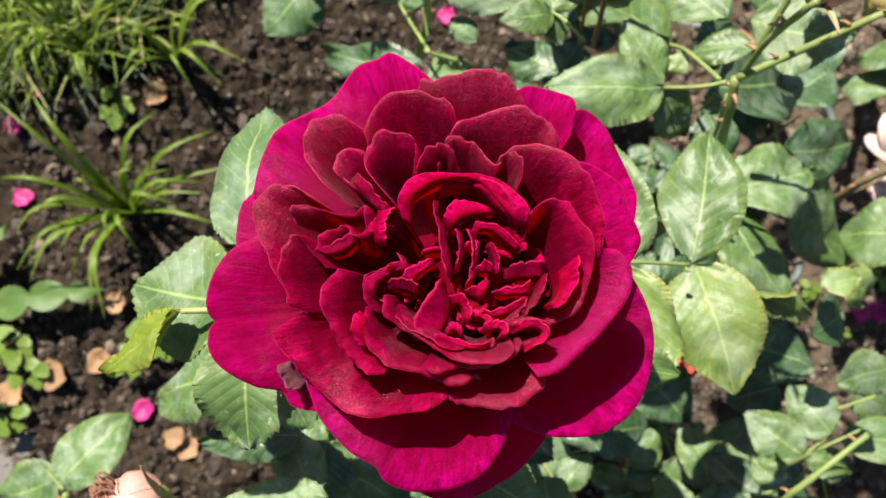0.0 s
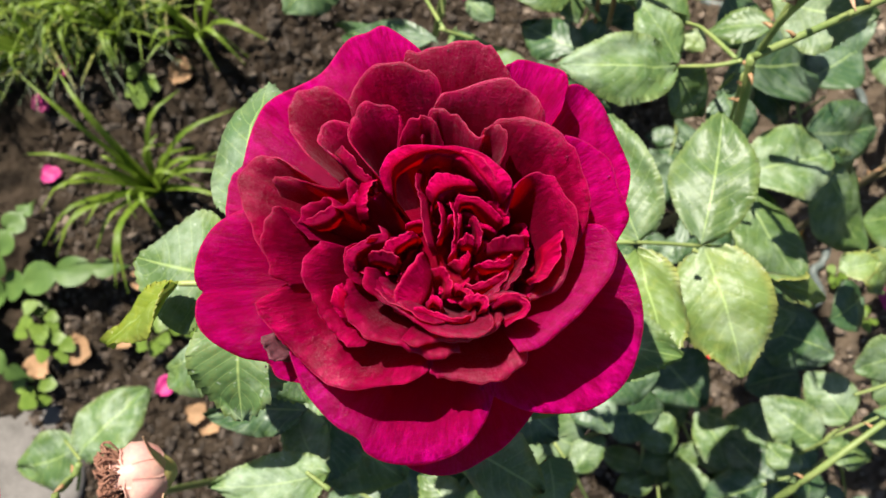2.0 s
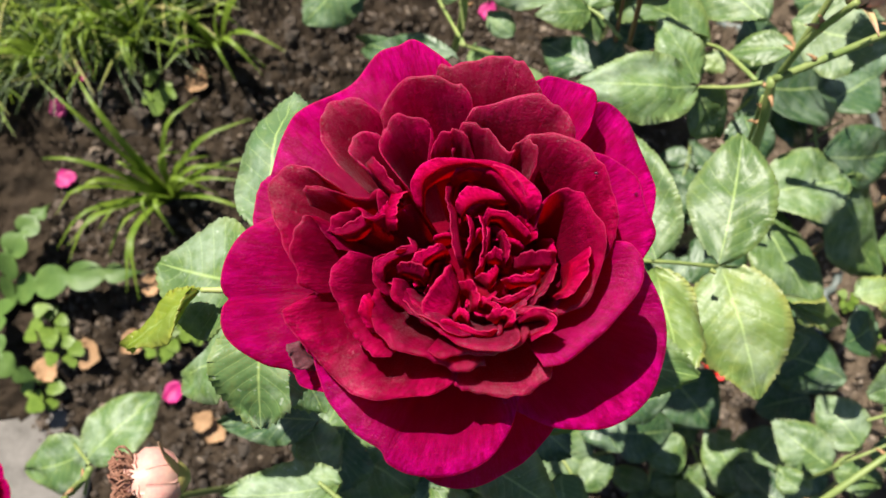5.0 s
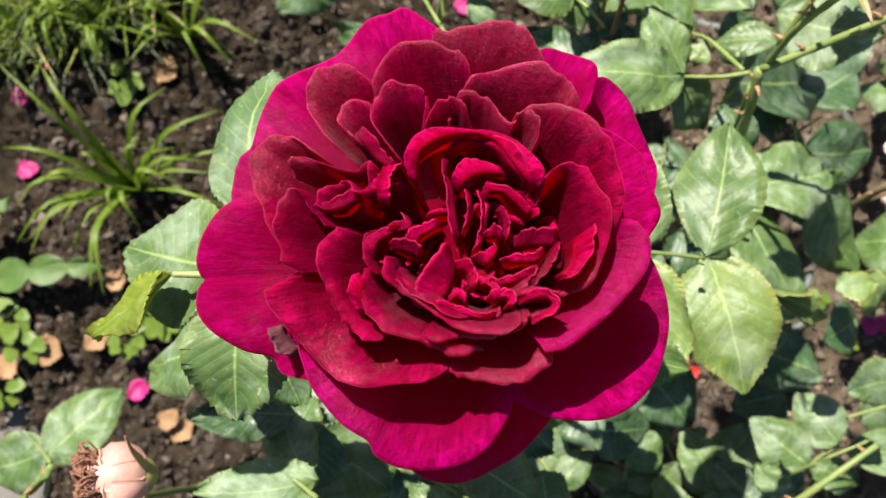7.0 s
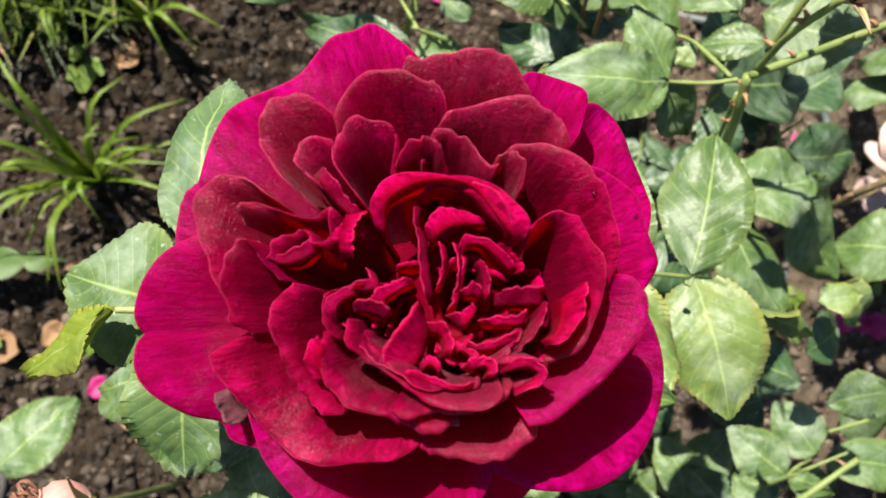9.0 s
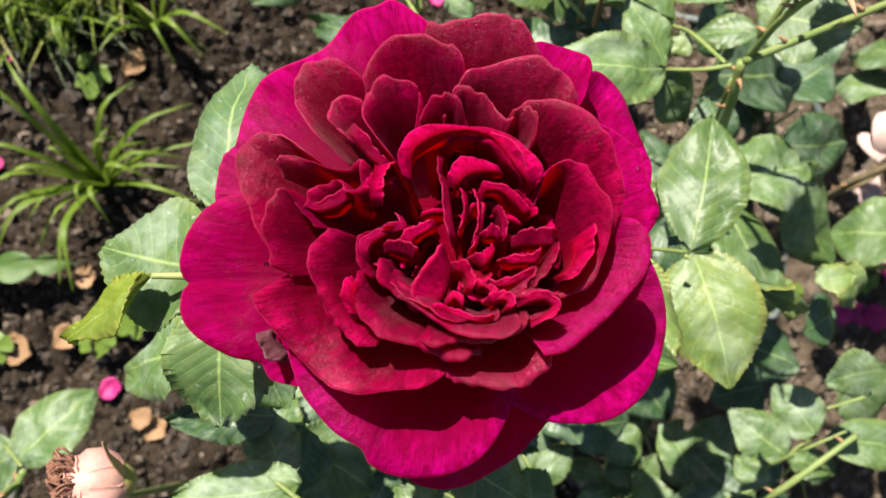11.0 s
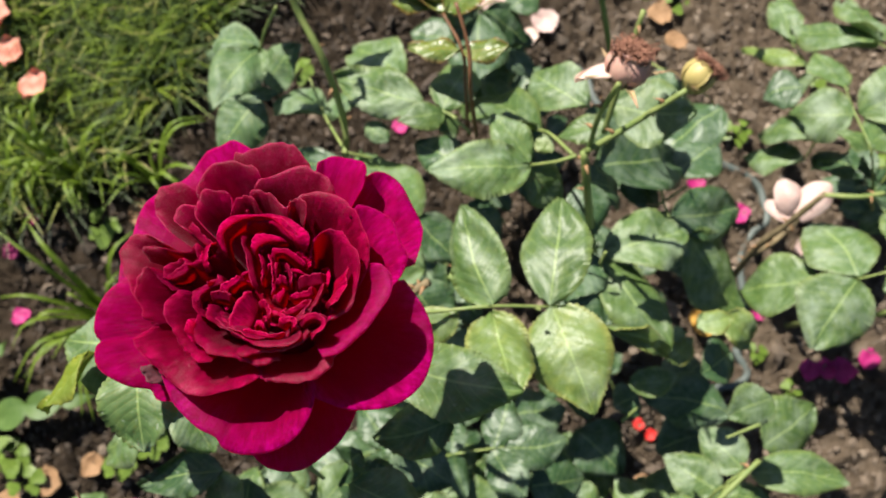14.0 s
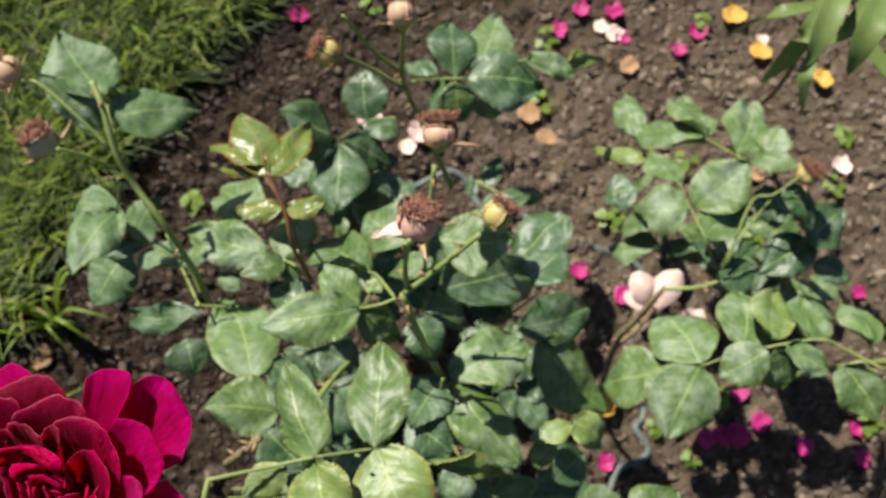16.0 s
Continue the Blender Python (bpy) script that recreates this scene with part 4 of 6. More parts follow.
stem(main_bush, [(-0.035, 0.237, 0.445), (-0.051, 0.255, 0.46), (-0.067, 0.271, 0.47), (-0.077, 0.275, 0.47)], 0.0015, 0.0013, stem_green)
stem(main_bush, [(0.179, 0.243, 0.32), (0.159, 0.261, 0.39), (0.149, 0.266, 0.43), (0.149, 0.267, 0.465), (0.151, 0.267, 0.49)], 0.0026, 0.0018, stem_green, 4)
stem(main_bush, [(0.148, 0.264, 0.43), (0.128, 0.268, 0.45), (0.112, 0.265, 0.47)], 0.0017, 0.0014, stem_green)
stem(main_bush, [(0.146, 0.267, 0.445), (0.13, 0.268, 0.47), (0.116, 0.271, 0.5)], 0.0017, 0.0013, stem_green)
stem(main_bush, [(0.057, 0.075, 0.36), (0.076, 0.103, 0.34), (0.096, 0.132, 0.3)], 0.0025, 0.002, stem_green, 6)
stem(right_bush, [on_ground(0.335, 0.13), (0.308, 0.137, 0.18), (0.319, 0.144, 0.24), (0.332, 0.152, 0.28)], 0.0042, 0.0026, wood, 9)
stem(right_bush, [(0.332, 0.151, 0.28), (0.354, 0.147, 0.285), (0.372, 0.149, 0.285)], 0.0022, 0.002, stem_green, 2)
stem(right_bush, [on_ground(0.43, 0.13), (0.468, 0.066, 0.3), (0.48, 0.038, 0.32)], 0.004, 0.003, stem_green, 4)
stem(right_bush, [(0.402, 0.177, 0.24), (0.425, 0.217, 0.27), (0.438, 0.215, 0.285), (0.456, 0.221, 0.3)], 0.0017, 0.0014, stem_green)
stem(right_bush, [(0.19, -0.103, 0.24), (0.202, -0.07, 0.31), (0.238, -0.036, 0.33)], 0.003, 0.002, stem_green, 4)
stem(corner_bush, [on_ground(-0.19, -0.12), (-0.195, -0.1, 0.3), (-0.161, -0.07, 0.395)], 0.0035, 0.0022, stem_green, 3)
stem(corner_bush, [on_ground(-0.16, -0.13, 0.1), (-0.065, -0.072, 0.34), (-0.081, -0.076, 0.44), (-0.09, -0.073, 0.49)], 0.0026, 0.0018, wood)

# ---- leaves, spray by spray ----
spray(rose_bush, leafy, [(0.093, 0.026, 0.476), (0.095, 0.025, 0.476)])
leaflet((0.058, 0.027, 0.465), (0.033, 0.018, 0.455), 0.017)
spray(main_bush, leafd, [(0.011, 0.16, 0.35), (-0.008, 0.161, 0.36)])
leaflet((-0.017, 0.142, 0.35), (-0.015, 0.118, 0.34), 0.028)
spray(main_bush, leafd, [(0.146, 0.079, 0.39), (0.144, 0.075, 0.38)])
leaflet((0.135, 0.121, 0.39), (0.143, 0.093, 0.38), 0.026)
leaflet((0.121, 0.063, 0.36), (0.146, 0.04, 0.36), 0.033)
leaflet((0.21, 0.017, 0.33), (0.238, 0.033, 0.32), 0.027)
spray(main_bush, leafy, [(0.117, 0.024, 0.44), (0.131, 0.021, 0.445)])
leaflet((0.229, 0.053, 0.33), (0.254, 0.036, 0.31), 0.024)
leaflet((0.202, 0.04, 0.36), (0.224, 0.046, 0.36), 0.016)
spray(right_bush, leafd, [(0.396, 0.173, 0.24), (0.406, 0.188, 0.26), (0.455, 0.228, 0.27)])
leaflet((0.335, 0.243, 0.27), (0.308, 0.243, 0.26), 0.031)
leaflet((0.451, 0.224, 0.28), (0.47, 0.187, 0.27), 0.024)
leaflet((0.471, 0.185, 0.25), (0.514, 0.209, 0.25), 0.040)
leaflet((0.486, 0.188, 0.23), (0.436, 0.173, 0.22), 0.038)
leaflet((0.397, 0.166, 0.23), (0.437, 0.18, 0.22), 0.030)
leaflet((0.464, 0.252, 0.22), (0.467, 0.213, 0.22), 0.032)
leaflet((0.49, 0.176, 0.21), (0.515, 0.156, 0.21), 0.032)
spray(main_bush, leafd, [(0.218, 0.223, 0.33), (0.196, 0.24, 0.33)])
leaflet((0.207, 0.229, 0.33), (0.214, 0.2, 0.33), 0.021)
spray(main_bush, leafd, [(-0.009, 0.186, 0.36), (-0.006, 0.173, 0.35)])
leaflet((0.071, 0.157, 0.35), (0.037, 0.178, 0.34), 0.024)
leaflet((0.067, 0.131, 0.33), (0.095, 0.113, 0.32), 0.032)
leaflet((0.038, 0.118, 0.35), (0.064, 0.093, 0.34), 0.034)
leaflet((0.079, 0.091, 0.34), (0.06, 0.069, 0.33), 0.035)
leaflet((0.034, 0.069, 0.37), (0.055, 0.043, 0.36), 0.036)
leaflet((0.274, 0.234, 0.26), (0.221, 0.2, 0.25), 0.047)
spray(rose_bush, leafb, [(-0.057, 0.008, 0.55), (-0.061, 0.016, 0.545)])
leaflet((-0.059, 0.016, 0.545), (-0.062, 0.068, 0.53), 0.029, -15)
spray(rose_bush, leafp, [(-0.056, -0.004, 0.55), (-0.061, -0.005, 0.55)])
leaflet((-0.062, -0.001, 0.55), (-0.1, 0.007, 0.535), 0.036)
spray(rose_bush, leafu, [(-0.063, -0.003, 0.552), (-0.076, -0.004, 0.553)])
leaflet((-0.077, -0.004, 0.554), (-0.103, -0.021, 0.533), 0.014, 25)
spray(rose_bush, leafp, [(-0.047, -0.012, 0.57), (-0.054, -0.014, 0.572)])
leaflet((-0.053, -0.013, 0.575), (-0.052, -0.042, 0.57), 0.024)
leaflet((-0.075, -0.015, 0.48), (-0.117, -0.026, 0.43), 0.029)
leaflet((-0.055, -0.017, 0.52), (-0.043, -0.037, 0.51), 0.020)
spray(rose_bush, leafp, [(-0.039, -0.068, 0.47), (-0.048, -0.062, 0.47)])
leaflet((-0.04, -0.062, 0.47), (-0.086, -0.07, 0.46), 0.021)
leaflet((-0.044, -0.061, 0.46), (-0.057, -0.037, 0.45), 0.017)
leaflet((-0.062, -0.074, 0.42), (-0.052, -0.046, 0.41), 0.020)
spray(rose_bush, leaf, [(-0.01, -0.04, 0.5), (-0.002, -0.047, 0.49)])
leaflet((0.009, -0.049, 0.485), (0.041, -0.066, 0.47), 0.026)
leaflet((0.009, -0.078, 0.46), (-0.006, -0.062, 0.46), 0.015)
leaflet((-0.053, -0.053, 0.4), (-0.014, -0.071, 0.39), 0.035)
leaflet((-0.067, -0.063, 0.38), (-0.055, -0.031, 0.37), 0.024)
leaflet((0.048, -0.056, 0.42), (0.054, -0.079, 0.41), 0.022)
leaflet((0.027, -0.015, 0.47), (0.041, -0, 0.46), 0.015)
spray(right_bush, leafp, [(0.223, -0.062, 0.24), (0.23, -0.048, 0.28), (0.252, -0.034, 0.295)])
leaflet((0.216, -0.068, 0.27), (0.199, -0.052, 0.265), 0.017)
spray(main_bush, leafp, [(0.162, -0.063, 0.17), (0.168, -0.055, 0.18)])
leaflet((0.162, -0.063, 0.19), (0.137, -0.035, 0.192), 0.026)
leaflet((0.168, -0.063, 0.178), (0.184, -0.075, 0.17), 0.026)
leaflet((0.104, -0.045, 0.2), (0.08, -0.013, 0.2), 0.033)
spray(corner_bush, leafd, [(-0.198, -0.076, 0.3), (-0.216, -0.067, 0.28)])
leaflet((-0.064, -0.043, 0.36), (-0.03, -0.057, 0.35), 0.037)
leaflet((-0.042, -0.058, 0.34), (-0.051, -0.087, 0.33), 0.038)
spray(right_bush, leafp, [(0.238, -0.016, 0.34), (0.217, -0.023, 0.34)])
leaflet((0.248, -0.001, 0.34), (0.223, -0.011, 0.33), 0.027)
spray(rose_bush, leafd, [(-0.054, -0.05, 0.44), (-0.053, -0.043, 0.45)])
leaflet((-0.051, -0.04, 0.46), (-0.094, -0.044, 0.45), 0.019)
leaflet((-0.043, -0.043, 0.44), (-0.05, -0.071, 0.43), 0.026)
leaflet((0.001, -0.048, 0.46), (0.031, -0.047, 0.45), 0.024)
leaflet((0.023, -0.032, 0.43), (0.052, -0.048, 0.42), 0.026)
leaflet((0.012, -0.035, 0.47), (0.004, -0.041, 0.46), 0.016)
spray(main_bush, leafd, [(0.18, 0.026, 0.22), (0.191, 0.013, 0.22)])
leaflet((0.151, 0, 0.2), (0.184, -0.033, 0.19), 0.044)
leaflet((0.097, 0.006, 0.24), (0.14, 0.013, 0.23), 0.041)
leaflet((0.08, -0.017, 0.24), (0.107, -0.045, 0.23), 0.041)
leaflet((0.113, -0.04, 0.21), (0.156, -0.037, 0.2), 0.043)
spray(main_bush, leafd, [(0.206, 0.141, 0.3), (0.234, 0.162, 0.28)])
leaflet((0.228, 0.176, 0.27), (0.268, 0.204, 0.26), 0.036)
leaflet((0.156, 0.2, 0.33), (0.181, 0.177, 0.32), 0.033)
leaflet((0.255, 0.124, 0.26), (0.222, 0.109, 0.25), 0.040)
spray(rose_bush, leaf, [(0.02, 0.025, 0.475), (0.048, 0.028, 0.468), (0.074, 0.029, 0.47), (0.102, 0.031, 0.457)])
leaflet((0.103, 0.031, 0.457), (0.118, -0.02, 0.462), 0.0393, 0, leafy)
leaflet((0.102, 0.032, 0.457), (0.113, 0.089, 0.452), 0.0330, 0, leaf)
leaflet((0.073, 0.026, 0.47), (0.08, -0.017, 0.49), 0.0304, 0, leafy)
leaflet((0.074, 0.03, 0.47), (0.059, 0.079, 0.474), 0.0306, -18, leaf)
spray(rose_bush, leaf, [(0.017, -0.004, 0.52), (0.027, -0.003, 0.505)])
leaflet((0.027, -0.002, 0.502), (0.082, -0.016, 0.503), 0.0297, 6, leaf)
leaflet((0.054, -0.021, 0.47), (0.017, -0.03, 0.47), 0.0226, 0, leaf)
spray(main_bush, leafp, [(0.042, 0.078, 0.36), (0.036, 0.085, 0.362), (0.026, 0.105, 0.357)])
leaflet((0.026, 0.105, 0.357), (0.004, 0.185, 0.331), 0.0469, 0, leafp)
leaflet((0.042, 0.08, 0.365), (-0.005, 0.092, 0.36), 0.0354, 0, leaf)
spray(main_bush, leaf, [(0.124, 0.115, 0.445), (0.114, 0.115, 0.438), (0.102, 0.12, 0.423)])
leaflet((0.102, 0.12, 0.423), (0.049, 0.112, 0.447), 0.0299, 0, leafp)
leaflet((0.102, 0.121, 0.424), (0.082, 0.15, 0.428), 0.0217, 0, leafp)
leaflet((0.102, 0.12, 0.422), (0.124, 0.106, 0.391), 0.0221, 0, leaf)
leaflet((0.108, 0.14, 0.415), (0.117, 0.132, 0.415), 0.0107, 0, leafy)
spray(main_bush, leaf, [(0.13, 0.115, 0.43), (0.141, 0.101, 0.37), (0.149, 0.09, 0.352)])
leaflet((0.152, 0.09, 0.352), (0.21, 0.108, 0.344), 0.0402, 10, leafp)
leaflet((0.15, 0.086, 0.352), (0.188, 0.028, 0.354), 0.0354, 0, leaf)
leaflet((0.148, 0.089, 0.352), (0.122, 0.057, 0.37), 0.0300, 0, leafd)
leaflet((0.13, 0.02, 0.455), (0.178, 0.009, 0.4), 0.0105, 35, leafy)
spray(main_bush, leafd, [(0.207, 0.163, 0.3), (0.211, 0.132, 0.3), (0.225, 0.119, 0.295)])
leaflet((0.225, 0.12, 0.293), (0.276, 0.069, 0.25), 0.0521, 0, leaf)
leaflet((0.212, 0.131, 0.3), (0.278, 0.15, 0.265), 0.0393, 0, leafd)
spray(right_bush, leafp, [(0.459, 0.057, 0.315), (0.436, 0.074, 0.318), (0.415, 0.085, 0.32), (0.365, 0.087, 0.303), (0.341, 0.086, 0.285)])
leaflet((0.322, 0.089, 0.268), (0.28, 0.099, 0.225), 0.0487, 0, leaf)
leaflet((0.341, 0.086, 0.284), (0.307, 0.04, 0.277), 0.0526, 0, leafp)
leaflet((0.342, 0.088, 0.285), (0.33, 0.145, 0.255), 0.0501, 0, leafp)
leaflet((0.373, 0.092, 0.292), (0.393, 0.145, 0.27), 0.0444, 0, leafp)
leaflet((0.385, 0.092, 0.32), (0.414, 0.134, 0.29), 0.0319, 10, leafy)
leaflet((0.377, 0.081, 0.325), (0.342, 0.07, 0.314), 0.0301, 0, leafp)
leaflet((0.413, 0.088, 0.315), (0.438, 0.132, 0.28), 0.0382, 0, leafp)
leaflet((0.388, 0.083, 0.315), (0.394, 0.056, 0.29), 0.0305, 0, leaf)
leaflet((0.394, 0.085, 0.32), (0.423, 0.062, 0.31), 0.0217, 0, leafp)
spray(right_bush, leaf, [(0.448, 0.065, 0.316), (0.44, 0.066, 0.313), (0.433, 0.066, 0.31)])
leaflet((0.433, 0.066, 0.31), (0.45, 0.025, 0.3), 0.0360, 0, leaf)
leaflet((0.46, 0.079, 0.31), (0.464, 0.124, 0.29), 0.0288, 0, leafp)
spray(right_bush, leafp, [(0.408, 0.168, 0.2), (0.39, 0.186, 0.245), (0.382, 0.198, 0.261), (0.381, 0.229, 0.252), (0.377, 0.253, 0.253)])
leaflet((0.38, 0.228, 0.252), (0.338, 0.241, 0.232), 0.0414, 0, leafp)
leaflet((0.383, 0.228, 0.254), (0.429, 0.248, 0.282), 0.0452, 0, leafp)
leaflet((0.382, 0.198, 0.261), (0.436, 0.231, 0.246), 0.0356, 0, leafp)
leaflet((0.382, 0.195, 0.258), (0.362, 0.212, 0.262), 0.0172, 0, leaf)
leaflet((0.376, 0.252, 0.253), (0.369, 0.294, 0.239), 0.0333, 0, leafp)
spray(right_bush, leafp, [(0.428, 0.249, 0.282), (0.42, 0.257, 0.28), (0.415, 0.293, 0.247)])
leaflet((0.415, 0.293, 0.246), (0.37, 0.35, 0.205), 0.0417, 0, leafp)
leaflet((0.419, 0.298, 0.245), (0.434, 0.38, 0.2), 0.0395, 0, leafp)
leaflet((0.42, 0.257, 0.28), (0.465, 0.32, 0.258), 0.0463, 0, leafp)
leaflet((0.449, 0.254, 0.277), (0.466, 0.276, 0.283), 0.0264, 0, leafp)
leaflet((0.431, 0.249, 0.283), (0.458, 0.23, 0.3), 0.0265, 0, leafp)
spray(right_bush, leafp, [(0.381, 0.251, 0.25), (0.376, 0.299, 0.205), (0.382, 0.342, 0.17)])
leaflet((0.382, 0.342, 0.17), (0.392, 0.415, 0.14), 0.0282, 0, leafp)
leaflet((0.375, 0.3, 0.203), (0.338, 0.346, 0.16), 0.0176, 0, leafy)
leaflet((0.377, 0.284, 0.21), (0.364, 0.291, 0.17), 0.0237, 0, leafp)
spray(right_bush, leafp, [(0.373, 0.235, 0.21), (0.378, 0.234, 0.18), (0.38, 0.232, 0.157)])
leaflet((0.379, 0.232, 0.157), (0.342, 0.256, 0.12), 0.0366, 0, leafp)
leaflet((0.379, 0.242, 0.18), (0.352, 0.283, 0.13), 0.0374, 0, leafp)
leaflet((0.386, 0.23, 0.157), (0.409, 0.192, 0.21), 0.0265, 0, leafd)
spray(main_bush, leafr, [(0.071, 0.157, 0.385), (0.069, 0.172, 0.42), (0.067, 0.181, 0.443), (0.057, 0.202, 0.448)])
leaflet((0.057, 0.202, 0.448), (0.045, 0.251, 0.449), 0.0310, 0, leafr)
leaflet((0.059, 0.202, 0.448), (0.088, 0.244, 0.437), 0.0214, 0, leafr)
leaflet((0.057, 0.208, 0.448), (0.024, 0.232, 0.44), 0.0152, 30, leafr)
leaflet((0.056, 0.207, 0.445), (0.027, 0.22, 0.435), 0.0131, -20, leafr)
leaflet((0.067, 0.181, 0.443), (0.091, 0.176, 0.455), 0.0144, 0, leafr)
leaflet((0.066, 0.181, 0.443), (0.037, 0.187, 0.44), 0.0147, 15, leafr)
spray(main_bush, leafp, [(0.072, 0.154, 0.395), (0.063, 0.167, 0.39), (0.056, 0.173, 0.388)])
leaflet((0.044, 0.185, 0.372), (-0.014, 0.216, 0.362), 0.0308, 0, leafp)
leaflet((0.056, 0.173, 0.388), (0.073, 0.211, 0.38), 0.0288, 0, leafp)
leaflet((0.057, 0.171, 0.388), (0.03, 0.164, 0.398), 0.0179, 0, leaf)
leaflet((0.058, 0.172, 0.387), (0.063, 0.158, 0.38), 0.0123, 0, leafp)
spray(main_bush, leafp, [(0.03, 0.258, 0.27), (0.027, 0.259, 0.28)])
leaflet((0.027, 0.26, 0.28), (-0.02, 0.324, 0.234), 0.0428, 0, leafp)
spray(main_bush, leafp, [(0.123, 0.118, 0.44), (0.115, 0.14, 0.42), (0.11, 0.147, 0.411)])
leaflet((0.11, 0.147, 0.411), (0.073, 0.196, 0.368), 0.0331, 0, leaf)
leaflet((0.139, 0.162, 0.41), (0.11, 0.199, 0.394), 0.0319, 0, leafp)
leaflet((0.158, 0.171, 0.392), (0.203, 0.156, 0.409), 0.0397, 0, leafp)
leaflet((0.151, 0.147, 0.412), (0.121, 0.148, 0.403), 0.0165, 0, leaf)
spray(main_bush, leafd, [(0.143, 0.135, 0.38), (0.142, 0.134, 0.36)])
leaflet((0.143, 0.135, 0.358), (0.177, 0.137, 0.33), 0.0297, 0, leafd)
leaflet((0.156, 0.155, 0.34), (0.256, 0.201, 0.26), 0.0496, 0, leafd)
leaflet((0.176, 0.16, 0.3), (0.212, 0.147, 0.28), 0.0294, 0, leafd)
spray(main_bush, leafb, [(-0.005, 0.16, 0.36), (-0.023, 0.203, 0.33), (-0.033, 0.231, 0.33)])
leaflet((-0.011, 0.159, 0.347), (-0.071, 0.186, 0.3), 0.0221, 0, leafd)
leaflet((-0.024, 0.206, 0.325), (-0.066, 0.243, 0.29), 0.0303, 0, leafb)
leaflet((-0.023, 0.205, 0.325), (0.009, 0.209, 0.345), 0.0203, 0, leafb)
leaflet((0.021, 0.172, 0.35), (0.006, 0.187, 0.35), 0.0132, 0, leafb)
spray(main_bush, leafb, [(-0.044, 0.241, 0.4), (-0.062, 0.259, 0.345), (-0.069, 0.257, 0.325)])
leaflet((-0.069, 0.257, 0.325), (-0.096, 0.205, 0.345), 0.0331, 0, leafb)
leaflet((-0.07, 0.259, 0.325), (-0.119, 0.286, 0.28), 0.0302, 0, leafb)
leaflet((-0.074, 0.259, 0.271), (-0.049, 0.277, 0.3), 0.0313, 0, leafb)
leaflet((-0.08, 0.251, 0.268), (-0.115, 0.217, 0.249), 0.0424, 0, leafb)
leaflet((-0.061, 0.248, 0.28), (-0.092, 0.239, 0.29), 0.0109, 0, leafb)
spray(main_bush, leafb, [(-0.047, 0.27, 0.4), (-0.054, 0.295, 0.385), (-0.059, 0.319, 0.38)])
leaflet((-0.057, 0.317, 0.385), (-0.084, 0.368, 0.4), 0.0475, 0, leafb)
leaflet((-0.056, 0.304, 0.378), (0, 0.329, 0.35), 0.0412, -8, leafb)
leaflet((-0.065, 0.297, 0.374), (-0.093, 0.324, 0.41), 0.0249, 25, leafb)
spray(main_bush, leafd, [(0.162, 0.334, 0.33), (0.182, 0.347, 0.31), (0.208, 0.345, 0.309)])
leaflet((0.199, 0.349, 0.305), (0.206, 0.405, 0.31), 0.0406, 0, leafd)
leaflet((0.209, 0.345, 0.309), (0.275, 0.338, 0.299), 0.0495, 0, leafd)
leaflet((0.201, 0.347, 0.304), (0.199, 0.32, 0.28), 0.0304, 0, leaf)
leaflet((0.226, 0.377, 0.28), (0.254, 0.434, 0.27), 0.0391, 0, leafp)
leaflet((0.198, 0.353, 0.29), (0.177, 0.347, 0.26), 0.0294, 0, leafd)
leaflet((0.185, 0.363, 0.29), (0.162, 0.395, 0.27), 0.0199, 0, leafd)
spray(main_bush, leafy, [(0.249, 0.361, 0.3), (0.259, 0.349, 0.318)])
leaflet((0.258, 0.349, 0.318), (0.305, 0.35, 0.29), 0.0290, 10, leafp)
leaflet((0.291, 0.356, 0.29), (0.359, 0.391, 0.24), 0.0156, 30, leafy)
leaflet((0.216, 0.347, 0.26), (0.243, 0.344, 0.25), 0.0191, 0, leafy)
spray(main_bush, leafd, [(0.147, 0.34, 0.27), (0.123, 0.356, 0.244), (0.093, 0.36, 0.21)])
leaflet((0.092, 0.36, 0.21), (0.051, 0.368, 0.26), 0.0567, 0, leafd)
leaflet((0.123, 0.357, 0.244), (0.126, 0.392, 0.27), 0.0425, 0, leafd)
leaflet((0.095, 0.357, 0.21), (0.085, 0.279, 0.24), 0.0506, 0, leafd)
leaflet((0.101, 0.36, 0.21), (0.14, 0.346, 0.18), 0.0395, 0, leafd)
leaflet((0.071, 0.339, 0.2), (0.036, 0.35, 0.2), 0.0371, 0, leafd)
leaflet((0.124, 0.367, 0.2), (0.15, 0.385, 0.19), 0.0325, 0, leafd)
spray(main_bush, leafd, [(0.215, 0.295, 0.22), (0.221, 0.286, 0.22)])
leaflet((0.22, 0.289, 0.22), (0.237, 0.316, 0.22), 0.0193, 0, leafd)
leaflet((0.215, 0.295, 0.22), (0.2, 0.291, 0.21), 0.0213, 0, leafd)
leaflet((0.229, 0.272, 0.22), (0.262, 0.283, 0.22), 0.0221, 0, leafd)
leaflet((0.25, 0.272, 0.21), (0.273, 0.28, 0.21), 0.0133, 0, leafy)
spray(right_bush, leafp, [(0.236, -0.055, 0.25), (0.242, -0.046, 0.255), (0.252, -0.038, 0.262)])
leaflet((0.251, -0.037, 0.262), (0.226, -0.009, 0.26), 0.0297, 0, leafp)
leaflet((0.256, -0.04, 0.262), (0.324, -0.048, 0.262), 0.0278, 0, leafp)
leaflet((0.236, -0.051, 0.255), (0.202, -0.026, 0.258), 0.0295, 0, leafp)
leaflet((0.271, -0.022, 0.25), (0.314, 0.003, 0.254), 0.0421, 0, leaf)
leaflet((0.238, -0.052, 0.255), (0.274, -0.058, 0.25), 0.0210, 0, leafp)
spray(main_bush, leafd, [(0.171, -0.003, 0.27), (0.181, 0.005, 0.28)])
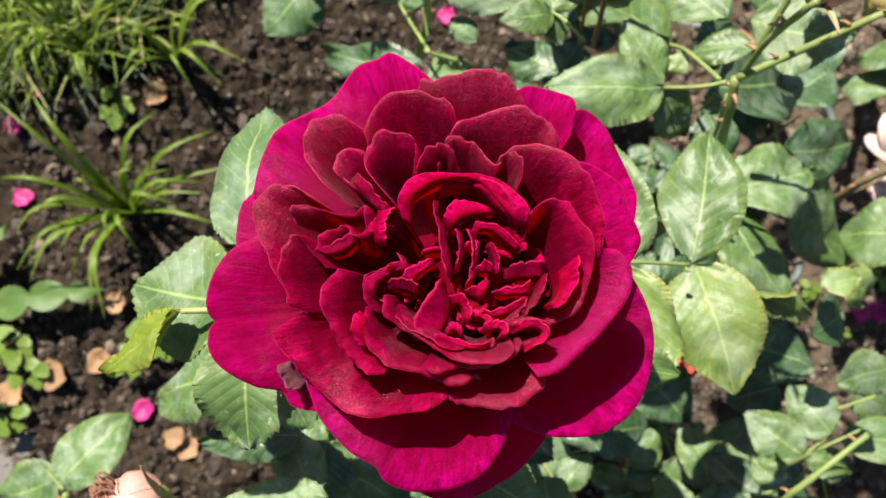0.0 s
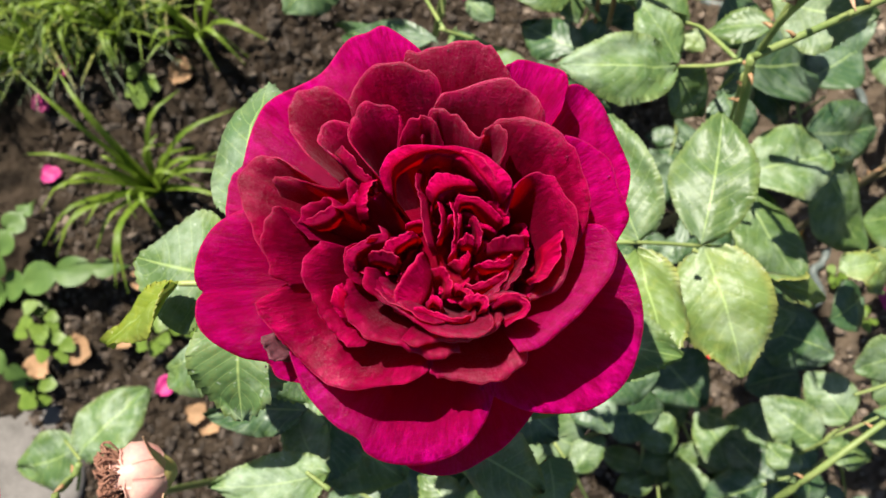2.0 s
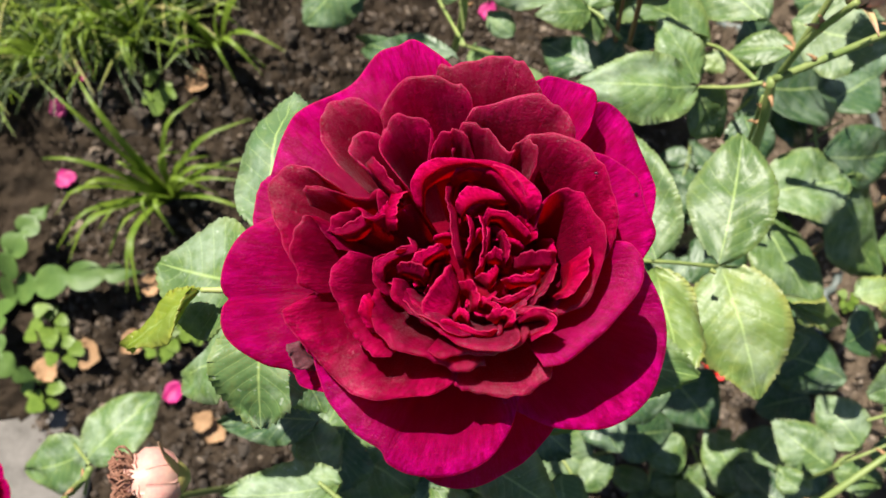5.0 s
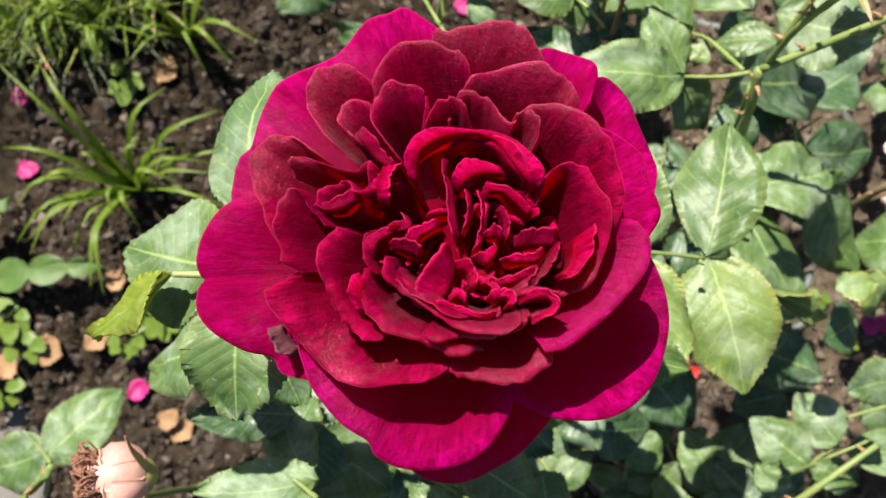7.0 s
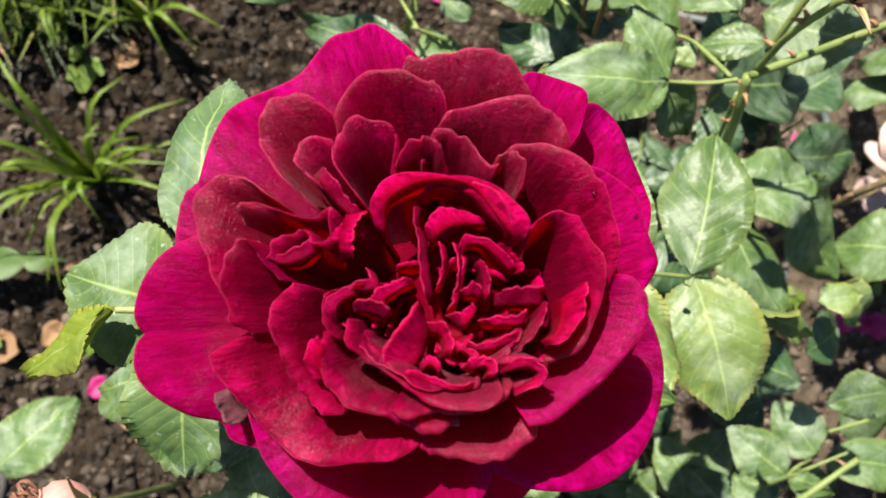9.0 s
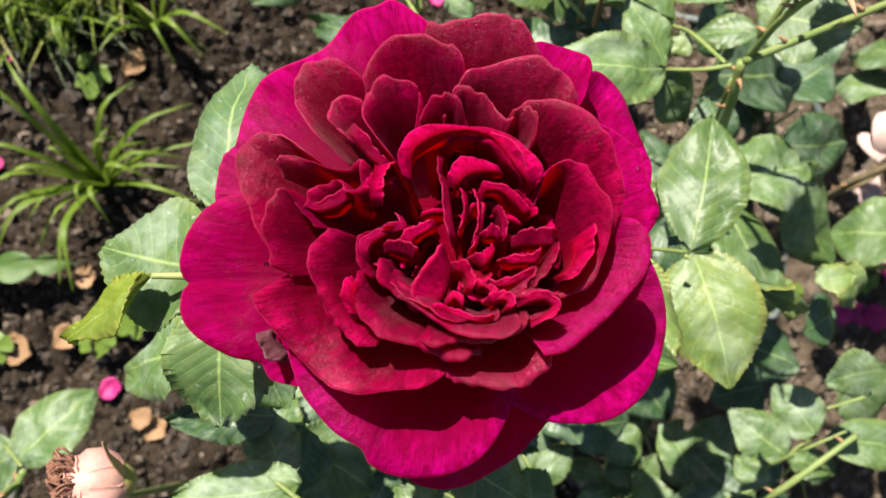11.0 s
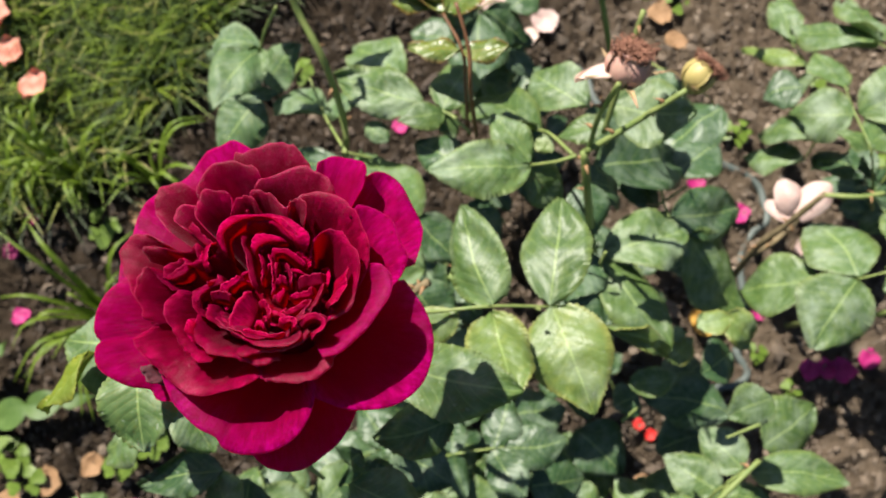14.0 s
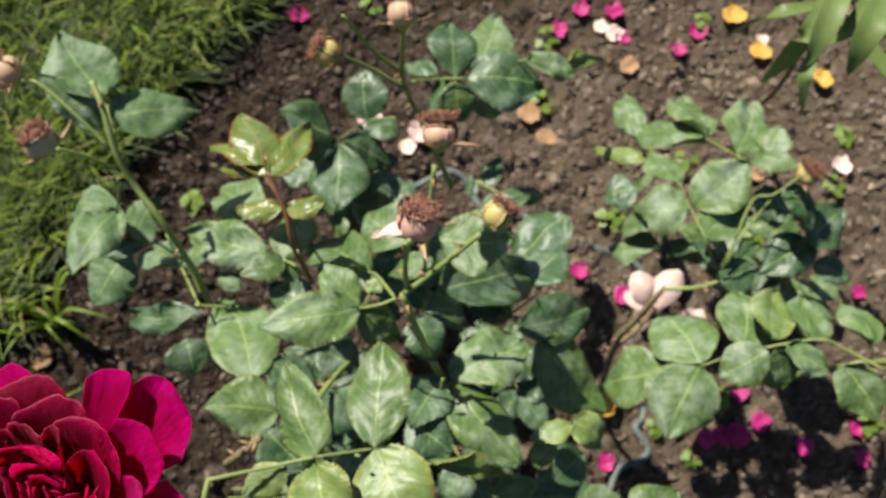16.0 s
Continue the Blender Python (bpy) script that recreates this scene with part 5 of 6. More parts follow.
leaflet((0.171, 0.017, 0.3), (0.204, 0.021, 0.3), 0.0191, 0, leafp)
leaflet((0.184, 0.014, 0.27), (0.166, 0.007, 0.27), 0.0239, 0, leafd)
leaflet((0.261, 0.006, 0.22), (0.199, 0.018, 0.24), 0.0389, 0, leafd)
leaflet((0.217, 0.02, 0.22), (0.251, 0.048, 0.2), 0.0357, 0, leafd)
leaflet((0.246, -0.007, 0.2), (0.209, -0.018, 0.2), 0.0403, 0, leafd)
leaflet((0.205, 0.035, 0.28), (0.229, 0.054, 0.26), 0.0179, 0, leafy)
leaflet((0.222, 0.056, 0.27), (0.208, 0.056, 0.27), 0.0139, 0, leafy)
spray(corner_bush, leafp, [(-0.233, -0.103, 0.21), (-0.225, -0.09, 0.23), (-0.223, -0.08, 0.24)])
leaflet((-0.223, -0.08, 0.24), (-0.185, -0.035, 0.24), 0.0401, 0, leafp)
leaflet((-0.223, -0.074, 0.24), (-0.273, -0.09, 0.22), 0.0359, 0, leafp)


# ---- lower growth inside the bushes, its shade deepened by the dark leaf colour ----
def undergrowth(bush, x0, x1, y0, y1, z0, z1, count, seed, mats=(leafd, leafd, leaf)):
    rng = random.Random(seed)
    for _ in range(count):
        x, y, z = rng.uniform(x0, x1), rng.uniform(y0, y1), rng.uniform(z0, z1)
        w = rng.uniform(0, 6.28)
        d = Vector((math.cos(w), math.sin(w), 0))
        s = Vector((-d.y, d.x, 0))
        p = Vector((x, y, z))
        spray(bush, rng.choice(mats), [p - d * 0.05 - Vector((0, 0, 0.03)), p - d * 0.02, p + d * 0.012])
        size = rng.uniform(0.85, 1.1)
        for off, way, n in ((0.012, d, 0.046), (0.004, d * 0.5 + s, 0.04), (0.004, d * 0.5 - s, 0.04), (-0.022, d * 0.25 + s, 0.03), (-0.022, d * 0.25 - s, 0.03)):
            a = p + d * off
            e = a + way.normalized() * n * size + Vector((0, 0, rng.uniform(-0.012, 0.004)))
            leaflet(a, e, n * size * rng.uniform(0.62, 0.75), rng.uniform(-15, 15))


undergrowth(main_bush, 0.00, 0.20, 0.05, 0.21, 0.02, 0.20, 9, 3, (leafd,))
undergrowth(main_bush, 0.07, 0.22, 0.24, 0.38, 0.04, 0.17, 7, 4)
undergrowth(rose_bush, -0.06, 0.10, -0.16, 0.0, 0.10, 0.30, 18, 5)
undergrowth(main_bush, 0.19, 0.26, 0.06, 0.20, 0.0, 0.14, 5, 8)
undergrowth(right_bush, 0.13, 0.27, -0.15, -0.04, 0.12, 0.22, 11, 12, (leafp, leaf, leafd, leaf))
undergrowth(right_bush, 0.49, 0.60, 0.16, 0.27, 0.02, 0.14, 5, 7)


# ---- spent flower heads ----
def spent_head(bush, place, aim, size, mat, sepals=4, tuft=1.0, lobes=5, flag=None):
    """A finished rose: a cup of clinging petal stubs round dry stamens, with long sepals."""
    state["n"] += 1
    rng = random.Random(state["n"])
    d = Vector(aim).normalized()
    rot = d.to_track_quat("Z", "Y").to_matrix()

    def shell(name, grid, cols, material, thick=0.05):
        rows = len(grid) // cols
        verts = [rot @ p * size for p in grid]
        faces = [(i * cols + j, i * cols + j + 1, (i + 1) * cols + j + 1, (i + 1) * cols + j) for i in range(rows - 1) for j in range(cols - 1)]
        nor = [Vector() for _ in verts]
        for q in faces:
            fn = (verts[q[2]] - verts[q[0]]).cross(verts[q[3]] - verts[q[1]])
            for k in q:
                nor[k] += fn
        n0 = len(verts)
        verts += [p - n.normalized() * thick * size for p, n in zip(verts, nor)]
        faces += [tuple(k + n0 for k in q[::-1]) for q in faces]
        rim = [i * cols for i in range(rows)] + [(rows - 1) * cols + j for j in range(1, cols)] + [i * cols + cols - 1 for i in range(rows - 2, -1, -1)] + list(range(cols - 2, 0, -1))
        faces += [(c, a, a + n0, c + n0) for a, c in zip(rim, rim[1:] + rim[:1])]
        part(name, mesh_of(name, verts, faces, material), hip)

    # the hip itself, swollen under the cup
    prof = [(0.16, -1.25), (0.36, -1.12), (0.66, -0.85), (0.82, -0.4), (0.8, 0.0), (0.66, 0.25), (0.4, 0.3), (0.02, 0.28)]
    sides, verts, faces = 18, [], []
    for r, z in prof:
        for k in range(sides):
            w = 2 * math.pi * k / sides
            verts.append(rot @ Vector((r * math.cos(w), r * math.sin(w), z)) * size)
    for i in range(len(prof) - 1):
        for k in range(sides):
            j = (k + 1) % sides
            faces.append((i * sides + k, i * sides + j, (i + 1) * sides + j, (i + 1) * sides + k))
    faces.append(tuple(range(sides))[::-1])
    hip = part("spent_flower", mesh_of("spent_flower", verts, faces, hip_green), bush, "spent rose head with dry brown stamens")
    hip.location = Vector(place) - bush.location
    # petal stubs overlap round the cup, their rims rolled
    for k in range(lobes):
        w0 = 2 * math.pi * (k + rng.uniform(-0.15, 0.15)) / lobes
        span, tall, puff = rng.uniform(0.5, 0.74), rng.uniform(0.35, 0.95), rng.uniform(0.9, 1.2)
        line = [(0.3, -1.0), (0.74, -0.78), (0.98, -0.35), (1.02, 0.1), (0.9, tall * 0.62), (0.82, tall * 0.86), (0.9, tall)]
        grid = []
        for i, (r, z) in enumerate(line):
            for j in range(9):
                q = j / 4 - 1
                w = w0 + span * q * min(1.0, 0.5 + i * 0.2)
                edge = 1 - 0.16 * q * q * (i / 6) ** 2
                rr = r * puff * (1 + 0.05 * math.cos(q * 1.5)) + 0.03 * (k % 2) + 0.05 * noise.noise(Vector((w * 2, z * 3, k)))
                grid.append(Vector((rr * math.cos(w), rr * math.sin(w), z * edge + 0.06 * noise.noise(Vector((w * 4, i * 0.6, k))) * i / 3)))
        shell("petal_stub", grid, 9, mat)
    # long pointed sepals under the cup
    for k in range(sepals):
        w = 2 * math.pi * (k + rng.uniform(-0.3, 0.3)) / sepals + 0.4
        o, tang = Vector((math.cos(w), math.sin(w), 0)), Vector((-math.sin(w), math.cos(w), 0))
        back, long = rng.uniform(-0.5, 0.7), rng.uniform(0.8, 1.5)
        line = spline([o * 0.5 + Vector((0, 0, -0.95)), o * 1.05 + Vector((0, 0, -0.75)), o * (1.1 + 0.5 * long) + Vector((0, 0, -0.55 - 0.3 * back)), o * (1.1 + long) + Vector((0, 0, -0.4 - 0.7 * back)) + tang * rng.uniform(-0.4, 0.4)], 10)
        grid = []
        for i, p in enumerate(line):
            h = 0.26 * (1 - (i / 9)) ** 0.8 + 0.015
            grid += [p - tang * h + Vector((0, 0, 0.06)), p, p + tang * h + Vector((0, 0, 0.06))]
        shell("sepal", grid, 3, sepal_mat, 0.04)
    if flag:
        # one broad faded petal still hangs at the side
        o = rot.inverted() @ Vector(flag)
        tang = o.cross(Vector((0, 0, 1))).normalized()
        grid = []
        for i in range(9):
            s = i / 8
            p = o.normalized() * (0.7 + 1.9 * s) + Vector((0, 0, -0.15 + 0.1 * math.sin(3 * s)))
            h = 0.62 * math.sin(math.pi * (0.22 + 0.76 * s)) ** 0.8
            for j in range(5):
                q = j / 2 - 1
                grid.append(p + tang * h * q + Vector((0, 0, 0.22 * q * q + 0.08 * math.sin(5 * s + 2 * q))))
        shell("petal_stub", grid, 5, cream)
    bits = []
    for _ in range(int(260 * tuft)):
        w, r = rng.uniform(0, 6.28), 0.62 * math.sqrt(rng.random())
        a = Vector((r * math.cos(w), r * math.sin(w), 0.25))
        top = a + Vector((rng.uniform(-0.4, 0.4) + a.x * 0.55, rng.uniform(-0.4, 0.4) + a.y * 0.55, rng.uniform(0.5, 1.0)))
        bend = (a + top) * 0.5 + Vector((rng.uniform(-0.4, 0.4), rng.uniform(-0.4, 0.4), 0.1))
        bits.append(tube([rot @ p * size for p in (a, bend, top)], 0.022 * size, 0.042 * size, 4, 5))
    tv, tf = joined(bits)
    part("stamen_tuft", mesh_of("stamen_tuft", tv, tf, stamen_mat), hip, "tuft of dry brown stamens")


spent_head(main_bush, (0.161, 0.196, 0.484), (0.05, 0.75, 0.6), 0.0095, hip_mat, 3, 1.0, 5)
spent_head(main_bush, (0.140, 0.131, 0.508), (0.2, 0.45, 0.85), 0.0095, hip_pink, 4, 1.0, 5, (-1.0, -0.12, -0.2))
spent_head(main_bush, (0.188, 0.149, 0.464), (0.6, 0.5, 0.6), 0.0086, hip_yellow, 4, 1.0, 4)
spent_head(main_bush, (0.15, 0.268, 0.5), (0.0, 0.8, 0.5), 0.0083, hip_mat, 4, 0.7)
spent_head(main_bush, (0.103, 0.27, 0.47), (-0.8, 0.25, 0.55), 0.0080, hip_yellow, 4, 1.0, 4)
spent_head(main_bush, (-0.072, 0.242, 0.454), (-0.25, 0.25, 0.95), 0.0092, hip_straw, 3, 0.9, 6)
spent_head(main_bush, (-0.087, 0.282, 0.47), (-0.7, 0.3, 0.5), 0.0087, hip_mat, 4)
spent_head(right_bush, (0.463, 0.223, 0.3), (0.3, 0.1, 0.8), 0.0083, hip_yellow, 3)
spent_head(corner_bush, (-0.103, -0.064, 0.49), (-0.9, -0.2, 0.3), 0.0105, hip_pink, 3, 1.6, 7)


def drooping_petal(bush, base, tip, width, cup):
    """A broad faded petal that still hangs on its cane."""
    state["n"] += 1
    b, axis = Vector(base) - bush.location, Vector(tip) - Vector(base)
    side = axis.cross(Vector((0, 0, 1))).normalized()
    up = side.cross(axis).normalized()
    verts, faces = [], []
    for i in range(11):
        s = i / 10
        w = width * 0.5 * (0.25 + 0.75 * math.sin(math.pi * min(0.86, 0.12 + 0.8 * s)) ** 0.8) * (1 if s < 0.8 else 1 - 6 * (s - 0.8) ** 2 * 2.2)
        for j in range(9):
            q = j / 4 - 1
            ripple = 0.06 * noise.noise(Vector((s * 3, q * 2, state["n"])))
            verts.append(b + axis * s + side * w * q + up * (cup * width * (math.sin(math.pi * s) - 0.9 * q * q * math.sin(math.pi * (0.15 + 0.7 * s))) + ripple * width))
    for i in range(10):
        for j in range(8):
            faces.append((i * 9 + j, (i + 1) * 9 + j, (i + 1) * 9 + j + 1, i * 9 + j + 1))
    n0 = len(verts)
    verts += [p - up * 0.0005 for p in verts]
    faces += [tuple(k + n0 for k in f[::-1]) for f in faces]
    part("petal", mesh_of("petal", verts, faces, blush), bush, "blush white petal clinging to its cane")


stem(right_bush, [(0.3085, 0.137, 0.185), (0.323, 0.143, 0.2), (0.3454, 0.1607, 0.2)], 0.0034, 0.0024, wood, 9)
drooping_petal(right_bush, (0.3434, 0.1664, 0.1973), (0.3377, 0.1949, 0.2049), 0.0247, 0.35)
drooping_petal(right_bush, (0.3453, 0.1654, 0.1991), (0.3767, 0.1902, 0.203), 0.0256, 0.32)
drooping_petal(right_bush, (0.3415, 0.1636, 0.1953), (0.3283, 0.1835, 0.1878), 0.0171, 0.25)


# ---- fallen petals and leaves ----
def fallen(name, x, y, size, mat, label, category, h=0.004):
    state["n"] += 1
    rng = random.Random(state["n"])
    size *= 0.85
    spin, cup, tilt = rng.uniform(0, 6.28), rng.uniform(0.1, 0.55), rng.uniform(-0.6, 0.6)
    verts, faces, n, m = [], [], 9, 8
    for i in range(n + 1):
        s = i / n
        w = 0.12 + 0.88 * math.sin(math.pi * min(1, 0.08 + s * 0.72)) ** 0.8
        w *= 1 if s < 0.85 else 1 - ((s - 0.85) / 0.15) ** 2 * 0.55
        for j in range(m + 1):
            q = j / m * 2 - 1
            p = Vector((s - 0.5, 0.48 * w * q, cup * ((s - 0.5) ** 2 + 0.35 * q * q) + tilt * 0.25 * q * s + 0.03 * math.sin(7 * s + 4 * q)))
            p += Vector((0.12 * noise.noise(Vector((s * 3, q * 2, spin))), 0.1 * noise.noise(Vector((s * 4, q * 1.5, spin + 4))), 0.11 * noise.noise(Vector((s * 3.2, q * 2.4, spin)))))
            verts.append(Matrix.Rotation(spin, 3, "Z") @ p * size)
    for i in range(n):
        for j in range(m):
            faces.append((i * (m + 1) + j, (i + 1) * (m + 1) + j, (i + 1) * (m + 1) + j + 1, i * (m + 1) + j + 1))
    k0 = len(verts)
    verts += [p - Vector((0, 0, 0.0004)) for p in verts]
    faces += [tuple(i + k0 for i in q[::-1]) for q in faces]
    low = min(p.z for p in verts)
    ob = new(name, mesh_of(name, verts, faces, mat))
    reach = size * 0.4
    high = max(on_ground(x + p * reach, y + q * reach).z for p, q in ((0, 0), (1, 0), (-1, 0), (0, 1), (0, -1)))
    ob.location = (x, y, high - low + h - 0.0035)
    tagged(ob, label, category, name.replace("_", " ") + "s on the soil")


for x, y in [(0.057, 0.671), (0.379, 0.601), (0.415, 0.626), (0.458, 0.578), (0.555, 0.574), (0.522, 0.546), (0.455, 0.616), (0.344, 0.288), (0.389, 0.253), (0.517, 0.092), (0.488, 0.082), (0.47, 0.083), (0.558, 0.057)]:
    fallen("fallen_petal", x, y, random.uniform(0.022, 0.031), magenta, "fallen magenta rose petal lying on the soil", "petal")
for x, y in [(0.619, 0.035), (0.621, 0.068), (0.669, 0.219), (0.499, 0.128), (0.089, 0.41), (0.333, 0.075), (0.622, 0.319), (0.283, 0.174), (0.504, 0.277), (-0.271, 0.455), (-0.235, 0.446), (0.017, 0.375), (0.403, 0.146)]:
    fallen("fallen_petal", x, y, random.uniform(0.018, 0.026), magenta, "fallen magenta rose petal lying on the soil", "petal")
for x, y in [(-0.412, 0.242), (-0.404, 0.174), (-0.277, -0.034), (0.45, 0.082), (-0.389, 0.28)]:
    fallen("fallen_petal", x, y, random.uniform(0.02, 0.026), magenta, "fallen magenta rose petal lying on the soil", "petal")
for x, y in [(0.69, 0.373), (0.436, 0.601), (0.449, 0.585), (0.169, 0.473), (0.638, 0.554), (0.521, 0.295), (-0.079, 0.604)]:
    fallen("fallen_petal", x, y, random.uniform(0.02, 0.03), cream, "fallen cream and blush rose petal on the soil", "petal")
for x, y in [(0.465, 0.209), (0.505, 0.279), (0.187, 0.488), (0.129, 0.513)]:
    fallen("fallen_petal", x, y, random.uniform(0.036, 0.044), blush, "fallen blush white rose petal on the soil", "petal")
for x, y in [(-0.424, 0.487), (-0.406, 0.448), (-0.436, 0.524), (-0.44, 0.42), (-0.375, 0.405)]:
    fallen("fallen_petal", x, y, random.uniform(0.038, 0.046), coral, "cupped coral pink rose petal lying on the grass", "petal", 0.05)
for x, y in [(0.629, 0.535), (0.695, 0.485), (0.609, 0.592)]:
    fallen("dead_leaf", x, y, random.uniform(0.028, 0.036), amber, "fallen amber yellow leaf on the soil", "dead leaf")
for x, y in [(-0.364, -0.001), (-0.321, 0.013), (-0.244, -0.06), (-0.232, -0.07), (-0.404, -0.021), (-0.279, 0.285), (-0.303, 0.07), (0.261, -0.032)]:
    fallen("dead_leaf", x, y, random.uniform(0.024, 0.036), tan, "dry tan leaf lying on the soil", "dead leaf")
for x, y in [(0.34, 0.463), (0.58, 0.378), (0.322, 0.355), (-0.295, 0.518), (0.324, 0.496), (0.457, 0.537)]:
    fallen("dead_leaf", x, y, random.uniform(0.022, 0.034), tan, "dry tan leaf lying on the soil", "dead leaf")

fallen("dead_leaf", 0.343, 0.137, 0.04, amber, "fallen amber yellow leaf on the soil", "dead leaf")
for x, y in [(0.262, 0.033), (0.275, 0.022)]:
    fallen("fallen_petal", x, y, 0.015, scarlet, "fallen scarlet rose petal under the leaves", "petal")


# ---- flat stone at the bed's edge ----
def flat_stone(x, y, rx, ry, tall):
    """A worn, irregular slab half sunk in the soil."""
    verts, faces, n = [], [], 40
    for ring, (q, h) in enumerate(((1.0, -0.6), (1.02, 0.55), (0.94, 0.93), (0.8, 1.0), (0.4, 1.03), (0.02, 1.0))):
        for k in range(n):
            w = 6.2832 * k / n
            e = 1 + 0.16 * noise.noise(Vector((math.cos(w) * 1.4, math.sin(w) * 1.4, 4.0)))
            z = h * tall + 0.10 * tall * noise.noise(Vector((math.cos(w) * q * 3, math.sin(w) * q * 3, 7.0)))
            verts.append((rx * q * e * math.cos(w), ry * q * e * math.sin(w), z))
    for ring in range(5):
        for k in range(n):
            faces.append((ring * n + k, ring * n + (k + 1) % n, (ring + 1) * n + (k + 1) % n, (ring + 1) * n + k))
    faces.append(tuple(range(5 * n, 6 * n)))
    ob = new("stone", mesh_of("stone", verts, faces, stone_mat))
    ob.location = on_ground(x, y)
    tagged(ob, "pale grey flat stone half sunk in the soil", "stone")


flat_stone(-0.435, -0.13, 0.07, 0.095, 0.010)


# ---- lobed weed by the lawn ----
def lobed_leaf(root, line, width):
    """A toothed, deeply lobed leaf that lies close to the soil."""
    pts = spline(local(root, line), 41)
    verts, faces = [], []
    for i, p in enumerate(pts):
        s = i / 40
        d = (pts[min(i + 1, 40)] - pts[max(i - 1, 0)]).normalized()
        side = d.cross(Vector((0, 0, 1))).normalized()
        lobe = 0.38 + 0.62 * abs(math.sin(s * 5 * math.pi)) ** 0.7
        h = width * 0.5 * lobe * (0.35 + 0.65 * math.sin(math.pi * min(1.0, 0.1 + 0.85 * s))) * (1 if s < 0.85 else max(0.03, (1 - s) / 0.15))
        for q in (-1, -0.5, 0, 0.5, 1):
            verts.append(p + side * h * q + Vector((0, 0, 0.2 * h * abs(q) + 0.004 * noise.noise(Vector((s * 6, q * 2, 1.0))))) + d * (-0.006 * abs(q)))
    for i in range(40):
        for j in range(4):
            faces.append((i * 5 + j, i * 5 + j + 1, i * 5 + j + 6, i * 5 + j + 5))
    n0 = len(verts)
    verts += [p - Vector((0, 0, 0.0005)) for p in verts]
    faces += [tuple(k + n0 for k in f[::-1]) for f in faces]
    part("leaf", mesh_of("leaf", verts, faces, lobed_mat), root)


lobed = thing("lobed_weed", on_ground(-0.46, 0.05), "dark green weed with lobed toothed leaves on the soil", "weed")
lobed_leaf(lobed, [on_ground(-0.46, 0.05, 0.004), on_ground(-0.42, 0.06, 0.03), on_ground(-0.36, 0.072, 0.036), on_ground(-0.30, 0.082, 0.02)], 0.034)
lobed_leaf(lobed, [on_ground(-0.46, 0.05, 0.004), on_ground(-0.44, 0.085, 0.03), on_ground(-0.42, 0.12, 0.03), on_ground(-0.405, 0.145, 0.018)], 0.030)
lobed_leaf(lobed, [on_ground(-0.46, 0.05, 0.004), on_ground(-0.45, 0.01, 0.03), on_ground(-0.43, -0.02, 0.03), on_ground(-0.40, -0.035, 0.018)], 0.030)


# ---- irrigation hose half buried in the bed ----
hose_line = [on_ground(x, y, 0.003) for x, y in [(0.141, 0.416), (0.173, 0.428), (0.202, 0.434), (0.22, 0.435), (0.235, 0.422), (0.239, 0.4), (0.257, 0.375), (0.296, 0.361), (0.339, 0.329), (0.39, 0.309), (0.418, 0.291), (0.423, 0.269), (0.422, 0.247), (0.407, 0.236), (0.391, 0.207), (0.392, 0.127), (0.377, 0.108), (0.387, 0.084), (0.375, 0.072), (0.348, 0.066), (0.327, 0.034)]]
hv, hf = tube(hose_line, 0.0042, 0.0042, 12, 150, 0.0, 3)
hose = new("garden_hose", mesh_of("garden_hose", hv, hf, hose_mat))
tagged(hose, "thin grey-green rubber garden hose on the soil", "hose")


# ---- small weeds ----
def weed(x, y, size, count):
    state["n"] += 1
    rng = random.Random(state["n"])
    root = thing("weed_seedling", on_ground(x, y), "bright green round-leaved weed seedling in the soil", "weed", "weed seedlings")
    for k in range(count):
        w = 6.28 * k / count + rng.uniform(-0.4, 0.4)
        r, z = size * rng.uniform(0.5, 1.1), size * rng.uniform(0.6, 1.5)
        c = Vector((r * math.cos(w), r * math.sin(w), z))
        v, f = tube([(0, 0, -0.004), c * 0.6, c], 0.0005, 0.0004, 5, 5)
        stalk = part("stalk", mesh_of("stalk", v, f, clover_mat), root)
        rad = size * rng.uniform(0.35, 0.55)
        nrm = Vector((math.cos(w) * 0.3, math.sin(w) * 0.3 , 1)).normalized()
        rot = nrm.to_track_quat("Z", "Y").to_matrix()
        verts = [c + rot @ Vector((0, 0, -0.1 * rad))]
        for a in range(14):
            t = 6.28 * a / 14
            q = rad * (1 + 0.18 * math.cos(3 * t + k))
            verts.append(c + rot @ Vector((q * math.cos(t), q * math.sin(t), 0.06 * rad * math.sin(2 * t))))
        faces = [(0, a + 1, (a + 1) % 14 + 1) for a in range(14)]
        n0 = len(verts)
        verts += [p - nrm * 0.0004 for p in verts]
        faces += [tuple(i + n0 for i in q[::-1]) for q in faces]
        part("leaf", mesh_of("leaf", verts, faces, clover_mat), root)


for x, y in [(0.703, 0.409), (0.397, 0.103), (0.429, 0.061), (0.672, 0.348), (0.497, 0.404), (0.363, 0.589), (0.149, 0.657), (0.563, 0.585), (0.344, 0.508), (0.393, 0.341), (0.554, 0.298), (0.635, 0.07), (0.474, 0.123), (-0.093, 0.439)]:
    weed(x, y, random.uniform(0.009, 0.014), random.randint(4, 7))
for x, y in [(-0.403, 0.024), (-0.385, 0.003), (-0.402, -0.043), (-0.264, 0.039), (-0.285, 0.015), (-0.253, 0.04), (-0.311, 0.265), (-0.371, 0.312)]:
    weed(x, y, random.uniform(0.014, 0.022), random.randint(6, 9))


